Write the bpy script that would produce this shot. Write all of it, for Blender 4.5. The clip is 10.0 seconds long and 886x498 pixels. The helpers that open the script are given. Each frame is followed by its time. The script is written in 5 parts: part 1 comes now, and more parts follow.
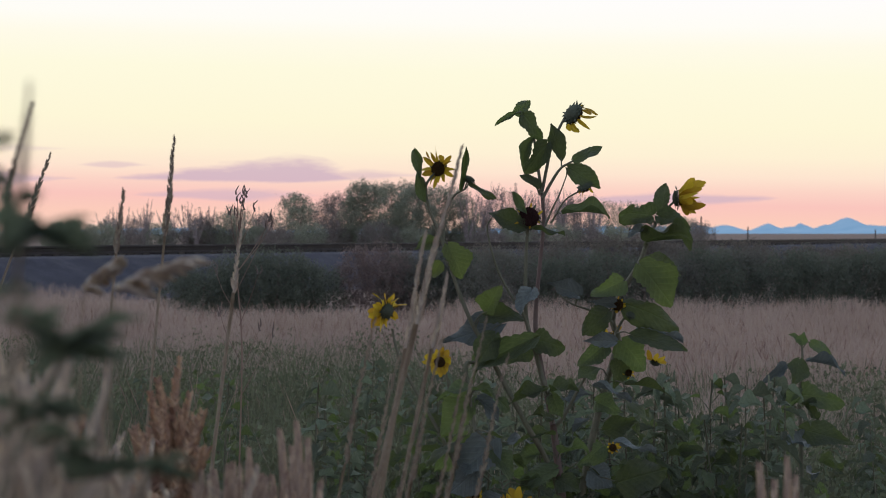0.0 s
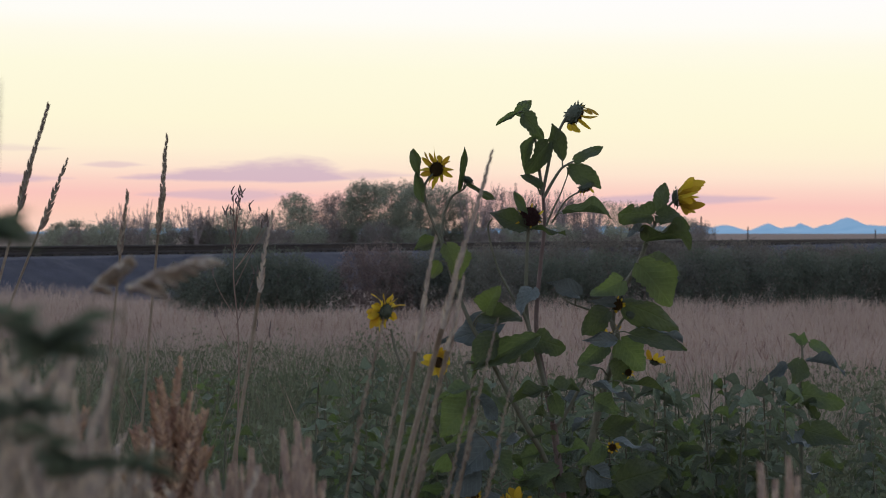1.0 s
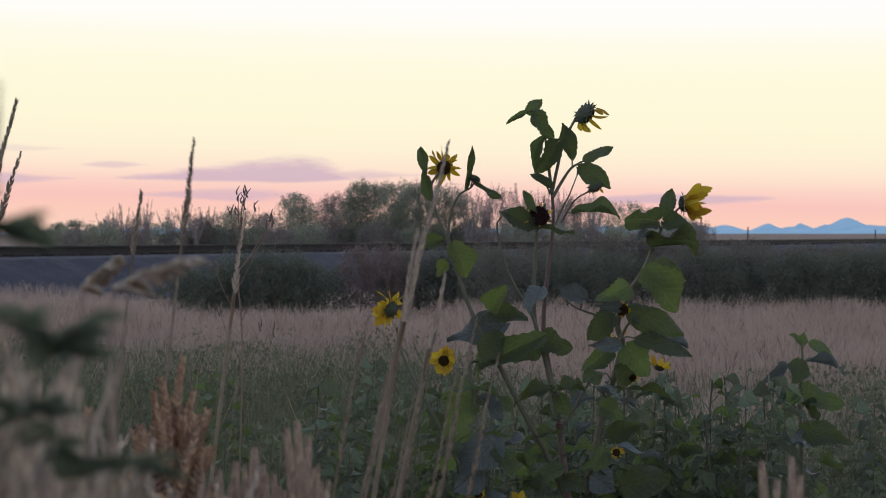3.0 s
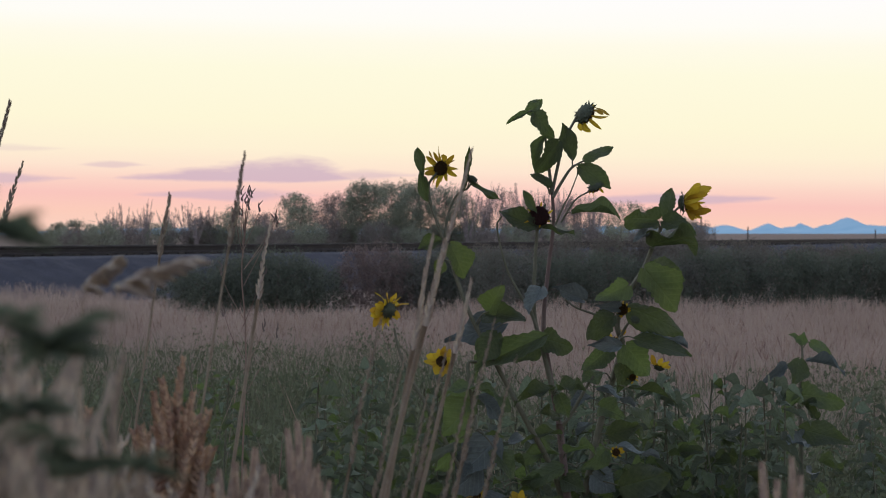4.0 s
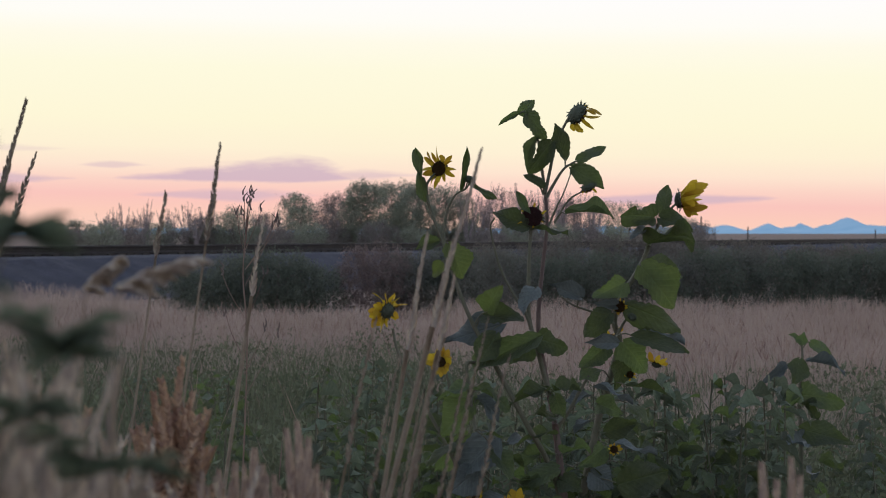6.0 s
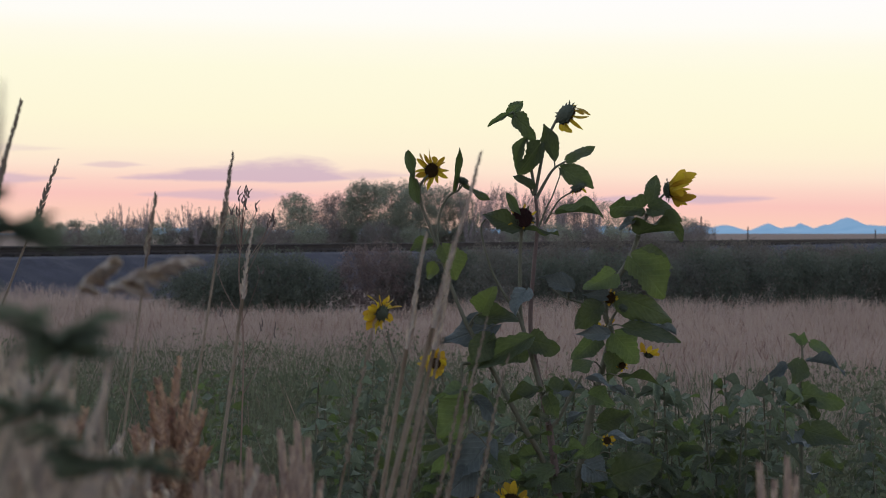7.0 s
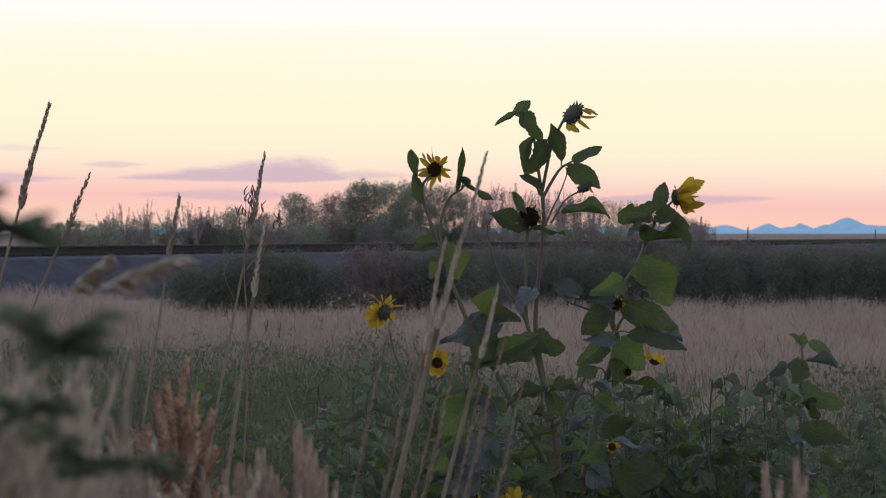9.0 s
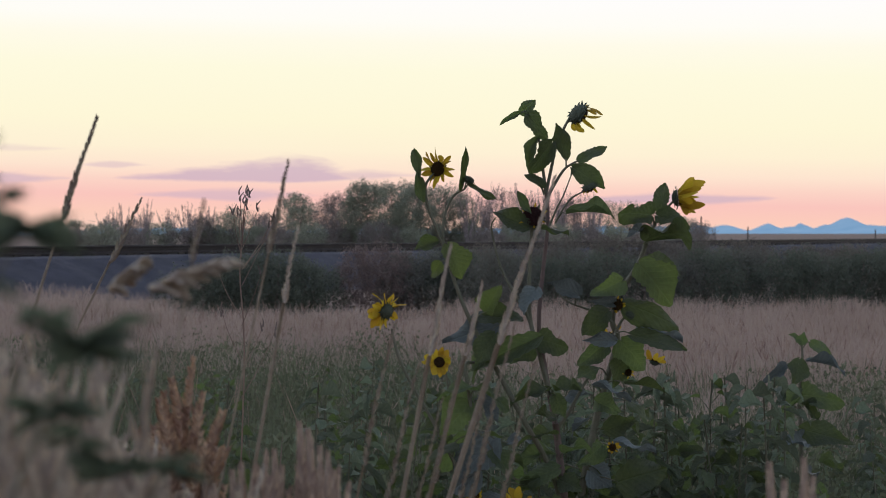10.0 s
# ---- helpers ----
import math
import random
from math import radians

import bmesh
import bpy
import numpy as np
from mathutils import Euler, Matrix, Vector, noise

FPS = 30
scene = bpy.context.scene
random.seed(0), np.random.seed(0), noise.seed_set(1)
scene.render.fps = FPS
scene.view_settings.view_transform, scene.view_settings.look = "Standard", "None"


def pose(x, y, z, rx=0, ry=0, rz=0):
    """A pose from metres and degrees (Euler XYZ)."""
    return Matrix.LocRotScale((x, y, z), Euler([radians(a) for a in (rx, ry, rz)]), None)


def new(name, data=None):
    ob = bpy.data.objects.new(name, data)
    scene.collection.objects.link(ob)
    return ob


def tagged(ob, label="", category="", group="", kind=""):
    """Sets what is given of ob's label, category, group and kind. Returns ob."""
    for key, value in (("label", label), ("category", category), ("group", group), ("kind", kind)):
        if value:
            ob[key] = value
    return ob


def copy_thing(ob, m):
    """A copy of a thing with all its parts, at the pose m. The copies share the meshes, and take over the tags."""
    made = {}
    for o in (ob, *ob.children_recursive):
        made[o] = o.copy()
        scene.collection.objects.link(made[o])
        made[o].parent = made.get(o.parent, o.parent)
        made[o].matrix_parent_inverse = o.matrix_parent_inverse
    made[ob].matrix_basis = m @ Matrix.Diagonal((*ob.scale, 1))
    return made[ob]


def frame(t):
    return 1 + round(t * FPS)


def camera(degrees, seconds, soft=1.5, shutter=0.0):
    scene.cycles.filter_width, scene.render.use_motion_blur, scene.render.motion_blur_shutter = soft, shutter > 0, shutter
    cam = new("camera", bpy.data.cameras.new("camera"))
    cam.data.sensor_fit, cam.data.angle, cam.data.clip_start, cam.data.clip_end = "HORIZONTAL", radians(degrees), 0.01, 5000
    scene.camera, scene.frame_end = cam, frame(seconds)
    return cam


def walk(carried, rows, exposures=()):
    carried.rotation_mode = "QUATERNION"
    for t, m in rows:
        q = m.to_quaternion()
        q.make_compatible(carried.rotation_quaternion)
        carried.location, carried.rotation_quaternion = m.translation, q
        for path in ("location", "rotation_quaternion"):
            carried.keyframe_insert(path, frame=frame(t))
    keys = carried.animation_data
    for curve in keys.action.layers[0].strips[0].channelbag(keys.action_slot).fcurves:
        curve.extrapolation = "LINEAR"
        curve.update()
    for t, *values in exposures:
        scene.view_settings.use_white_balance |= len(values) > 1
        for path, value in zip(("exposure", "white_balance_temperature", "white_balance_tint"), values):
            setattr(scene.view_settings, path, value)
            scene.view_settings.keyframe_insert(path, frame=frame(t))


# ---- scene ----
# ---------------------------------------------------------------- camera
cam = camera(28.0, 10.0, soft=0.95, shutter=0.5)
EYE = pose(0, 0, 1.4, 89.49)
walk(cam, [(0.0, EYE), (10.0, EYE)])
cam.data.dof.use_dof = True
cam.data.dof.focus_distance = 4.5
cam.data.dof.aperture_fstop = 14.0


# ---------------------------------------------------------------- world: dusk sky after sunset
def lin(r, g, b):
    """Linear colour from 0-255 display values."""
    return tuple((c / 255 / 12.92) if c < 11 else ((c / 255 + 0.055) / 1.055) ** 2.4 for c in (r, g, b)) + (1.0,)


def node(tree, kind, **inputs):
    n = tree.nodes.new(kind)
    for key, value in inputs.items():
        n.inputs[key.replace("_", " ")].default_value = value
    return n


def ramp(tree, fac, stops):
    r = tree.nodes.new("ShaderNodeValToRGB")
    els = r.color_ramp.elements
    while len(els) < len(stops):
        els.new(0.5)
    for e, (pos, col) in zip(els, stops):
        e.position, e.color = pos, col
    tree.links.new(fac, r.inputs["Fac"])
    return r.outputs["Color"]


def calc(tree, op, a, b=None, c=None, clamp=False):
    m = tree.nodes.new("ShaderNodeMath")
    m.operation, m.use_clamp = op, clamp
    for i, v in enumerate((a, b, c)):
        if v is None:
            continue
        if isinstance(v, (int, float)):
            m.inputs[i].default_value = v
        else:
            tree.links.new(v, m.inputs[i])
    return m.outputs[0]


def blend(tree, fac, a, b, how="MIX"):
    m = tree.nodes.new("ShaderNodeMix")
    m.data_type, m.blend_type = "RGBA", how
    for sock, v in ((m.inputs[0], fac), (m.inputs[6], a), (m.inputs[7], b)):
        if isinstance(v, (int, float, tuple)):
            sock.default_value = v
        else:
            tree.links.new(v, sock)
    return m.outputs[2]


def build_world():
    world = bpy.data.worlds.new("dusk_sky")
    scene.world = world
    world.use_nodes = True
    t = world.node_tree
    t.nodes.clear()
    coord = t.nodes.new("ShaderNodeTexCoord").outputs["Generated"]
    sep = t.nodes.new("ShaderNodeSeparateXYZ")
    t.links.new(coord, sep.inputs[0])
    x, y, z = sep.outputs
    # glow band from the horizon upward
    low = ramp(t, calc(t, "MULTIPLY_ADD", x, 0.1, calc(t, "MULTIPLY", z, 5.0), clamp=True), [
        (0.0, lin(250, 208, 190)), (0.0445, lin(252, 204, 187)), (0.092, lin(250, 198, 190)), (0.132, lin(252, 212, 198)), (0.172, lin(254, 229, 208)),
        (0.227, lin(254, 241, 213)), (0.307, lin(254, 247, 216)), (0.45, lin(254, 250, 223)), (0.53, lin(255, 251, 233)), (0.585, lin(255, 253, 246)), (0.657, lin(255, 253, 252))])
    # the vault above: fading to a dim blue
    high = ramp(t, z, [(0.0, (0.9, 0.85, 0.78, 1)), (0.2, (1.6, 1.6, 1.6, 1)), (0.45, (0.85, 0.92, 1.08, 1)), (1.0, (0.48, 0.58, 0.78, 1))])
    sky = blend(t, calc(t, "MULTIPLY_ADD", z, 6.0, -1.0, clamp=True), low, high)
    # away from the sunset the sky is dimmer and bluer
    away = calc(t, "MULTIPLY_ADD", y, 0.9, 0.35, clamp=True)
    dim = blend(t, calc(t, "SUBTRACT", 1.0, away), (1, 1, 1, 1), (0.45, 0.50, 0.60, 1))
    sky = blend(t, 1.0, sky, dim, "MULTIPLY")
    # thin lilac cloud banks low over the horizon: flat below, ragged above
    mp = t.nodes.new("ShaderNodeMapping")
    mp.inputs["Scale"].default_value = (22.0, 22.0, 130.0)
    mp.inputs["Location"].default_value = (2.3, 0.4, 0.35)
    t.links.new(coord, mp.inputs[0])
    n = node(t, "ShaderNodeTexNoise", Scale=1.0, Detail=6.0, Roughness=0.6)
    t.links.new(mp.outputs[0], n.inputs["Vector"])
    ragged = calc(t, "MULTIPLY_ADD", n.outputs["Fac"], 1.5, -0.75)

    def bank(cx, cz, wx, above, below, gain):
        """A cloud round (cx, cz), wx to either side, with its own reach above and below."""
        u = calc(t, "ABSOLUTE", calc(t, "DIVIDE", calc(t, "SUBTRACT", x, cx), wx))
        dz = calc(t, "SUBTRACT", z, cz)
        v = calc(t, "MAXIMUM", calc(t, "DIVIDE", dz, above), calc(t, "DIVIDE", dz, -below))
        e = calc(t, "SUBTRACT", 1.0, calc(t, "ADD", calc(t, "POWER", u, 1.6), v))
        e = calc(t, "MULTIPLY", calc(t, "ADD", e, calc(t, "MULTIPLY", ragged, 1.15)), 1.8, clamp=True)
        return calc(t, "MULTIPLY", e, gain)
    mask = bank(-0.092, 0.0308, 0.056, 0.0125, 0.0028, 1.0)
    for c in ((-0.128, 0.0306, 0.062, 0.0062, 0.0030, 1.0), (-0.045, 0.0325, 0.040, 0.0042, 0.0030, 0.6), (-0.182, 0.0378, 0.022, 0.0026, 0.0020, 0.55), (-0.118, 0.0212, 0.050, 0.0052, 0.0040, 0.75),
              (0.125, 0.0192, 0.066, 0.0040, 0.0034, 0.9), (-0.238, 0.0300, 0.036, 0.0048, 0.0040, 0.8), (-0.235, 0.0465, 0.030, 0.0030, 0.0024, 0.3)):
        mask = calc(t, "MAXIMUM", mask, bank(*c))
    front = calc(t, "GREATER_THAN", y, 0.0)
    sky = blend(t, calc(t, "MULTIPLY", calc(t, "MULTIPLY", mask, 0.85), front), sky, lin(208, 180, 196))
    bg = t.nodes.new("ShaderNodeBackground")
    bg.inputs["Strength"].default_value = 1.0
    t.links.new(sky, bg.inputs["Color"])
    out = t.nodes.new("ShaderNodeOutputWorld")
    t.links.new(bg.outputs[0], out.inputs["Surface"])


build_world()


# ---------------------------------------------------------------- materials
def material(name, base, second, scale=20.0, rough=0.8, bump=0.3, thin=0.0, vary=0.0, island=0.0, fine=6.0, through_col=None, spec=0.3, veins=0.0):
    """Two-scale mottled surface; thin: share of light that passes through; vary / island: brightness spread between pieces."""
    m = bpy.data.materials.new(name)
    m.use_nodes = True
    t = m.node_tree
    t.nodes.clear()
    co = t.nodes.new("ShaderNodeTexCoord").outputs["Object"]
    big = node(t, "ShaderNodeTexNoise", Scale=scale, Detail=4.0, Roughness=0.6)
    small = node(t, "ShaderNodeTexNoise", Scale=scale * fine, Detail=3.0, Roughness=0.7)
    t.links.new(co, big.inputs["Vector"])
    t.links.new(co, small.inputs["Vector"])
    fac = calc(t, "MULTIPLY_ADD", calc(t, "MULTIPLY_ADD", small.outputs["Fac"], 0.45, big.outputs["Fac"]), 1.9, -0.9, clamp=True)
    col = blend(t, fac, tuple(base) + (1,), tuple(second) + (1,))
    height = small.outputs["Fac"]
    if veins:
        # midrib along x, side veins sweeping forward
        sp = t.nodes.new("ShaderNodeSeparateXYZ")
        t.links.new(co, sp.inputs[0])
        ay = calc(t, "ABSOLUTE", sp.outputs[1])
        rib = calc(t, "SUBTRACT", 1.0, calc(t, "MULTIPLY", ay, 28.0), clamp=True)
        run = calc(t, "SINE", calc(t, "MULTIPLY", calc(t, "SUBTRACT", sp.outputs[0], calc(t, "MULTIPLY", ay, 0.75)), 44.0))
        vein = calc(t, "MAXIMUM", rib, calc(t, "MULTIPLY_ADD", run, 4.0, -3.2, clamp=True))
        col = blend(t, calc(t, "MULTIPLY", vein, veins), col, tuple(min(1, 2.2 * c + 0.04) for c in second) + (1,))
        height = calc(t, "MULTIPLY_ADD", calc(t, "MULTIPLY", run, 0.18), 1.0, calc(t, "ADD", calc(t, "MULTIPLY", rib, -1.5), small.outputs["Fac"]))
    if vary or island:
        if vary:
            rnd, amount = t.nodes.new("ShaderNodeObjectInfo").outputs["Random"], vary
        else:
            rnd, amount = t.nodes.new("ShaderNodeNewGeometry").outputs["Random Per Island"], island
        hsv = t.nodes.new("ShaderNodeHueSaturation")
        t.links.new(calc(t, "MULTIPLY_ADD", rnd, 2 * amount, 1 - amount), hsv.inputs["Value"])
        t.links.new(calc(t, "MULTIPLY_ADD", rnd, 0.03, 0.485), hsv.inputs["Hue"])
        t.links.new(col, hsv.inputs["Color"])
        col = hsv.outputs[0]
    b = node(t, "ShaderNodeBsdfPrincipled", Roughness=rough)
    b.inputs["Specular IOR Level"].default_value = spec
    t.links.new(col, b.inputs["Base Color"])
    bp = node(t, "ShaderNodeBump", Strength=bump, Distance=0.01)
    t.links.new(height, bp.inputs["Height"])
    t.links.new(bp.outputs[0], b.inputs["Normal"])
    surf = b.outputs[0]
    if thin:
        tr = t.nodes.new("ShaderNodeBsdfTranslucent")
        if through_col:
            t.links.new(blend(t, 1.0, col, tuple(through_col) + (1,), "MULTIPLY"), tr.inputs["Color"])
        else:
            t.links.new(col, tr.inputs["Color"])
        mx = node(t, "ShaderNodeMixShader", Fac=thin)
        t.links.new(surf, mx.inputs[1])
        t.links.new(tr.outputs[0], mx.inputs[2])
        surf = mx.outputs[0]
    out = t.nodes.new("ShaderNodeOutputMaterial")
    t.links.new(surf, out.inputs["Surface"])
    return m


M_LEAF = material("sunflower_leaf", (0.084, 0.104, 0.062), (0.134, 0.158, 0.096), 9, 0.5, 0.6, thin=0.42, vary=0.3, through_col=(1.2, 1.4, 0.6), spec=0.4, veins=0.09)
M_LEAFPALE = material("pale_sunflower_leaf", (0.104, 0.132, 0.066), (0.150, 0.178, 0.096), 9, 0.5, 0.5, thin=0.48, vary=0.2, through_col=(1.25, 1.4, 0.6), spec=0.35, veins=0.1)
# blue-grey of the sky on upturned blades, put into the leaf colour
M_LEAFGREY = material("sunflower_leaf_skygrey", (0.125, 0.15, 0.145), (0.19, 0.22, 0.205), 9, 0.55, 0.6, thin=0.2, vary=0.25, spec=0.5, veins=0.14)
M_STEM = material("sunflower_stem", (0.135, 0.145, 0.09), (0.205, 0.185, 0.135), 30, 0.65, 0.4)
M_STEMRED = material("sunflower_stem_red", (0.15, 0.098, 0.09), (0.21, 0.158, 0.132), 30, 0.65, 0.4)
M_PETAL = material("sunflower_petal", (0.55, 0.35, 0.02), (0.70, 0.49, 0.05), 60, 0.6, 0.3, thin=0.42, vary=0.2)
M_DISC = material("sunflower_disc", (0.045, 0.024, 0.010), (0.13, 0.070, 0.018), 220, 0.9, 0.8)
M_DISCDRY = material("sunflower_disc_dry", (0.035, 0.015, 0.015), (0.09, 0.035, 0.03), 160, 0.9, 0.8)
M_CALYX = material("sunflower_calyx", (0.085, 0.102, 0.066), (0.138, 0.155, 0.105), 90, 0.75, 0.5, thin=0.15)
M_WEED = material("weed_leaf", (0.105, 0.138, 0.086), (0.175, 0.208, 0.134), 9, 0.5, 0.5, thin=0.35, vary=0.4, spec=0.5, veins=0.12)
M_WEEDFAR = material("weed_carpet", (0.125, 0.145, 0.085), (0.205, 0.212, 0.132), 1.2, 0.75, 0.3, thin=0.35, island=0.35, spec=0.2)
M_STRAW = material("dry_grass", (0.415, 0.317, 0.262), (0.53, 0.42, 0.352), 0.9, 0.85, 0.2, thin=0.35, island=0.09)
M_STRAWDARK = material("dry_grass_dark", (0.28, 0.19, 0.15), (0.38, 0.27, 0.22), 0.9, 0.85, 0.2, thin=0.3, island=0.3)
M_SPIKE = material("grass_spike", (0.30, 0.23, 0.165), (0.47, 0.385, 0.29), 60, 0.8, 0.4, thin=0.3, island=0.2)
M_PLUME = material("tan_plume", (0.64, 0.53, 0.41), (0.80, 0.69, 0.56), 40, 0.85, 0.3, thin=0.4, island=0.3)
M_PALE = material("pale_panicle", (0.57, 0.47, 0.36), (0.72, 0.61, 0.49), 40, 0.85, 0.3, thin=0.4, island=0.2)
M_RUST = material("rusty_dock", (0.56, 0.355, 0.23), (0.72, 0.505, 0.35), 60, 0.85, 0.4, thin=0.35, island=0.3)
M_BUSH = material("bush_foliage", (0.125, 0.142, 0.11), (0.185, 0.20, 0.148), 0.8, 0.85, 0.2, thin=0.4, island=0.2, spec=0.1)
M_BUSHGREY = material("grey_bush_foliage", (0.155, 0.155, 0.13), (0.22, 0.215, 0.18), 0.8, 0.85, 0.2, thin=0.4, island=0.2, spec=0.1)
M_BUSHRED = material("russet_bush_foliage", (0.22, 0.168, 0.152), (0.30, 0.232, 0.207), 0.8, 0.85, 0.2, thin=0.4, island=0.2, spec=0.1)
# far green crowns: distance haze put into the colour as a lighter base
M_TREE = material("tree_foliage", (0.30, 0.315, 0.235), (0.40, 0.41, 0.32), 0.3, 0.85, 0.2, thin=0.5, island=0.2, spec=0.1)
M_TREEBROWN = material("brown_tree_foliage", (0.25, 0.22, 0.20), (0.33, 0.285, 0.26), 0.3, 0.85, 0.2, thin=0.5, island=0.2, spec=0.1)
M_TWIG = material("grey_twigs", (0.34, 0.285, 0.27), (0.46, 0.39, 0.37), 5, 0.9, 0.4)
M_BARK = material("bark", (0.15, 0.115, 0.10), (0.25, 0.20, 0.17), 5, 0.9, 0.6)
M_GROUND = material("soil_and_litter", (0.17, 0.115, 0.09), (0.25, 0.17, 0.13), 0.35, 0.95, 0.6, fine=14)
M_BALLAST = material("ballast", (0.026, 0.027, 0.040), (0.056, 0.057, 0.077), 3.0, 0.9, 0.9, fine=8)
M_RAIL = material("rail_steel", (0.022, 0.018, 0.018), (0.045, 0.034, 0.03), 4, 0.6, 0.3)
M_TIE = material("sleeper_wood", (0.035, 0.028, 0.024), (0.075, 0.06, 0.05), 9, 0.9, 0.5, vary=0.3)
M_POST = material("weathered_post", (0.07, 0.055, 0.045), (0.13, 0.10, 0.085), 9, 0.9, 0.5)


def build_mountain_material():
    m = bpy.data.materials.new("hazy_mountain_glow")
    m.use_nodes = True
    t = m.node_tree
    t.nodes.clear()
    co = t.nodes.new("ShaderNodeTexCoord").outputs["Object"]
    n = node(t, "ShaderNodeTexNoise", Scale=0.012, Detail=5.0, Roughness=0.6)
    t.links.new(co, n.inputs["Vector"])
    # air haze put into the colour: an even blue glow, not lit rock
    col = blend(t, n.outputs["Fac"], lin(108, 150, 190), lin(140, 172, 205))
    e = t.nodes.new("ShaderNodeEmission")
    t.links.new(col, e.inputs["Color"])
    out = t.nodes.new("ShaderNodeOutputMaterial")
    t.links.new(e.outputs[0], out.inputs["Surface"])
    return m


M_MOUNTAIN = build_mountain_material()


# ---------------------------------------------------------------- mesh tools
def mesh_object(name, verts, faces, mat, parent=None, label="", smooth=True):
    me = bpy.data.meshes.new(name)
    me.from_pydata([tuple(v) for v in verts], [], faces)
    me.materials.append(mat)
    if smooth:
        me.polygons.foreach_set("use_smooth", [True] * len(me.polygons))
    me.update()
    ob = new(name, me)
    if parent:
        ob.parent = parent
    if label:
        tagged(ob, label)
    return ob


def share(name, mesh, parent, m, label=""):
    ob = new(name, mesh)
    ob.parent = parent
    ob.matrix_basis = m
    if label:
        tagged(ob, label)
    return ob


def smooth_line(points, steps=5):
    """Catmull-Rom through points (numpy rows)."""
    p = np.array(points, float)
    p = np.vstack([2 * p[0] - p[1], p, 2 * p[-1] - p[-2]])
    out = []
    for i in range(1, len(p) - 2):
        for s in np.arange(steps) / steps:
            a, b, c, d = p[i - 1:i + 3]
            out.append(0.5 * (2 * b + (c - a) * s + (2 * a - 5 * b + 4 * c - d) * s * s + (3 * b - a - 3 * c + d) * s ** 3))
    out.append(p[-2])
    return np.array(out)


def tube(verts, faces, points, r0, r1, sides=6, steps=5):
    """Adds a tapered round tube along the points to verts and faces."""
    line = smooth_line(points, steps) if len(points) > 1 else np.array(points)
    n = len(line)
    tan = np.gradient(line, axis=0)
    tan /= np.linalg.norm(tan, axis=1)[:, None] + 1e-9
    start = len(verts)
    for i in range(n):
        ref = np.array((0, 1.0, 0)) if abs(tan[i][1]) < 0.9 else np.array((1.0, 0, 0))
        u = np.cross(tan[i], ref)
        u /= np.linalg.norm(u)
        v = np.cross(tan[i], u)
        r = r0 + (r1 - r0) * i / (n - 1)
        for k in range(sides):
            a = 2 * math.pi * k / sides
            verts.append(line[i] + r * (math.cos(a) * u + math.sin(a) * v))
    for i in range(n - 1):
        for k in range(sides):
            a, b = start + i * sides + k, start + i * sides + (k + 1) % sides
            faces.append((a, b, b + sides, a + sides))
    faces.append(tuple(range(start, start + sides)))
    faces.append(tuple(range(start + (n - 1) * sides, start + n * sides))[::-1])


def leaf_mesh(name, mat, seed, fold=0.25, droop=0.25, wave=0.05, teeth=0.05, narrow=False, bow=None):
    """A unit leaf with toothed, rolling margins: base at the origin, tip at x = 1, width 1, normal +z."""
    rng = random.Random(seed)
    n, cols = 17, (-1.0, -0.72, -0.36, 0.0, 0.36, 0.72, 1.0)
    verts, faces = [], []
    ph = [rng.uniform(0, 6) for _ in range(4)]
    twist, roll = rng.uniform(-0.6, 0.6), rng.uniform(-0.4, 0.45)
    bow = rng.uniform(-0.13, 0.13) if bow is None else bow
    for i in range(n):
        s = i / (n - 1)
        if narrow:
            w = 0.5 * math.sin(math.pi * min(1, s * 0.93 + 0.05)) ** 0.9
        else:
            # rounded shoulders, drawn-out tip
            w = 0.5 * max(0.04, math.sin(math.pi * s ** 0.72)) ** 0.72 * (1.04 - 0.2 * s)
        for c in cols:
            edge, half = abs(c), c > 0
            lobe = 1 + 0.19 * math.sin(6.5 * s + ph[half]) * edge
            if edge == 1:
                lobe += teeth * ((-1) ** i + rng.uniform(-1, 1))
            back = -0.09 * edge * (1 - s) ** 6 if not narrow else 0
            yy = c * w * lobe + bow * math.sin(math.pi * s)
            zz = fold * edge * w - droop * s * s * 0.5 + roll * edge ** 3 * w * (0.3 + 0.7 * s)
            zz += 1.6 * wave * math.sin(8.5 * s + ph[2 + half]) * edge ** 2 * (0.5 + s) + twist * c * w * s
            verts.append((s + back, yy, zz))
    k = len(cols)
    for i in range(n - 1):
        for q in range(k - 1):
            a = i * k + q
            faces.append((a, a + k, a + k + 1, a + 1))
    me = bpy.data.meshes.new(name)
    me.from_pydata(verts, [], faces)
    me.materials.append(mat)
    me.polygons.foreach_set("use_smooth", [True] * len(me.polygons))
    return me


def aim(b, tip, width, up=(0, -1, 0), roll=0.0):
    """The matrix that lays a unit leaf from b to tip with its face towards up."""
    b, tip = Vector(b), Vector(tip)
    x = tip - b
    length = x.length
    x.normalize()
    z = Vector(up)
    z = z - x * z.dot(x)
    if z.length < 1e-4:
        z = Vector((0.3, -0.2, 1)) - x * x.dot(Vector((0.3, -0.2, 1)))
    z.normalize()
    y = z.cross(x)
    m = Matrix((x, y, z)).transposed().to_4x4()
    m = m @ Matrix.Rotation(roll, 4, "X") @ Matrix.Diagonal((length, width, length, 1))
    m.translation = b
    return m


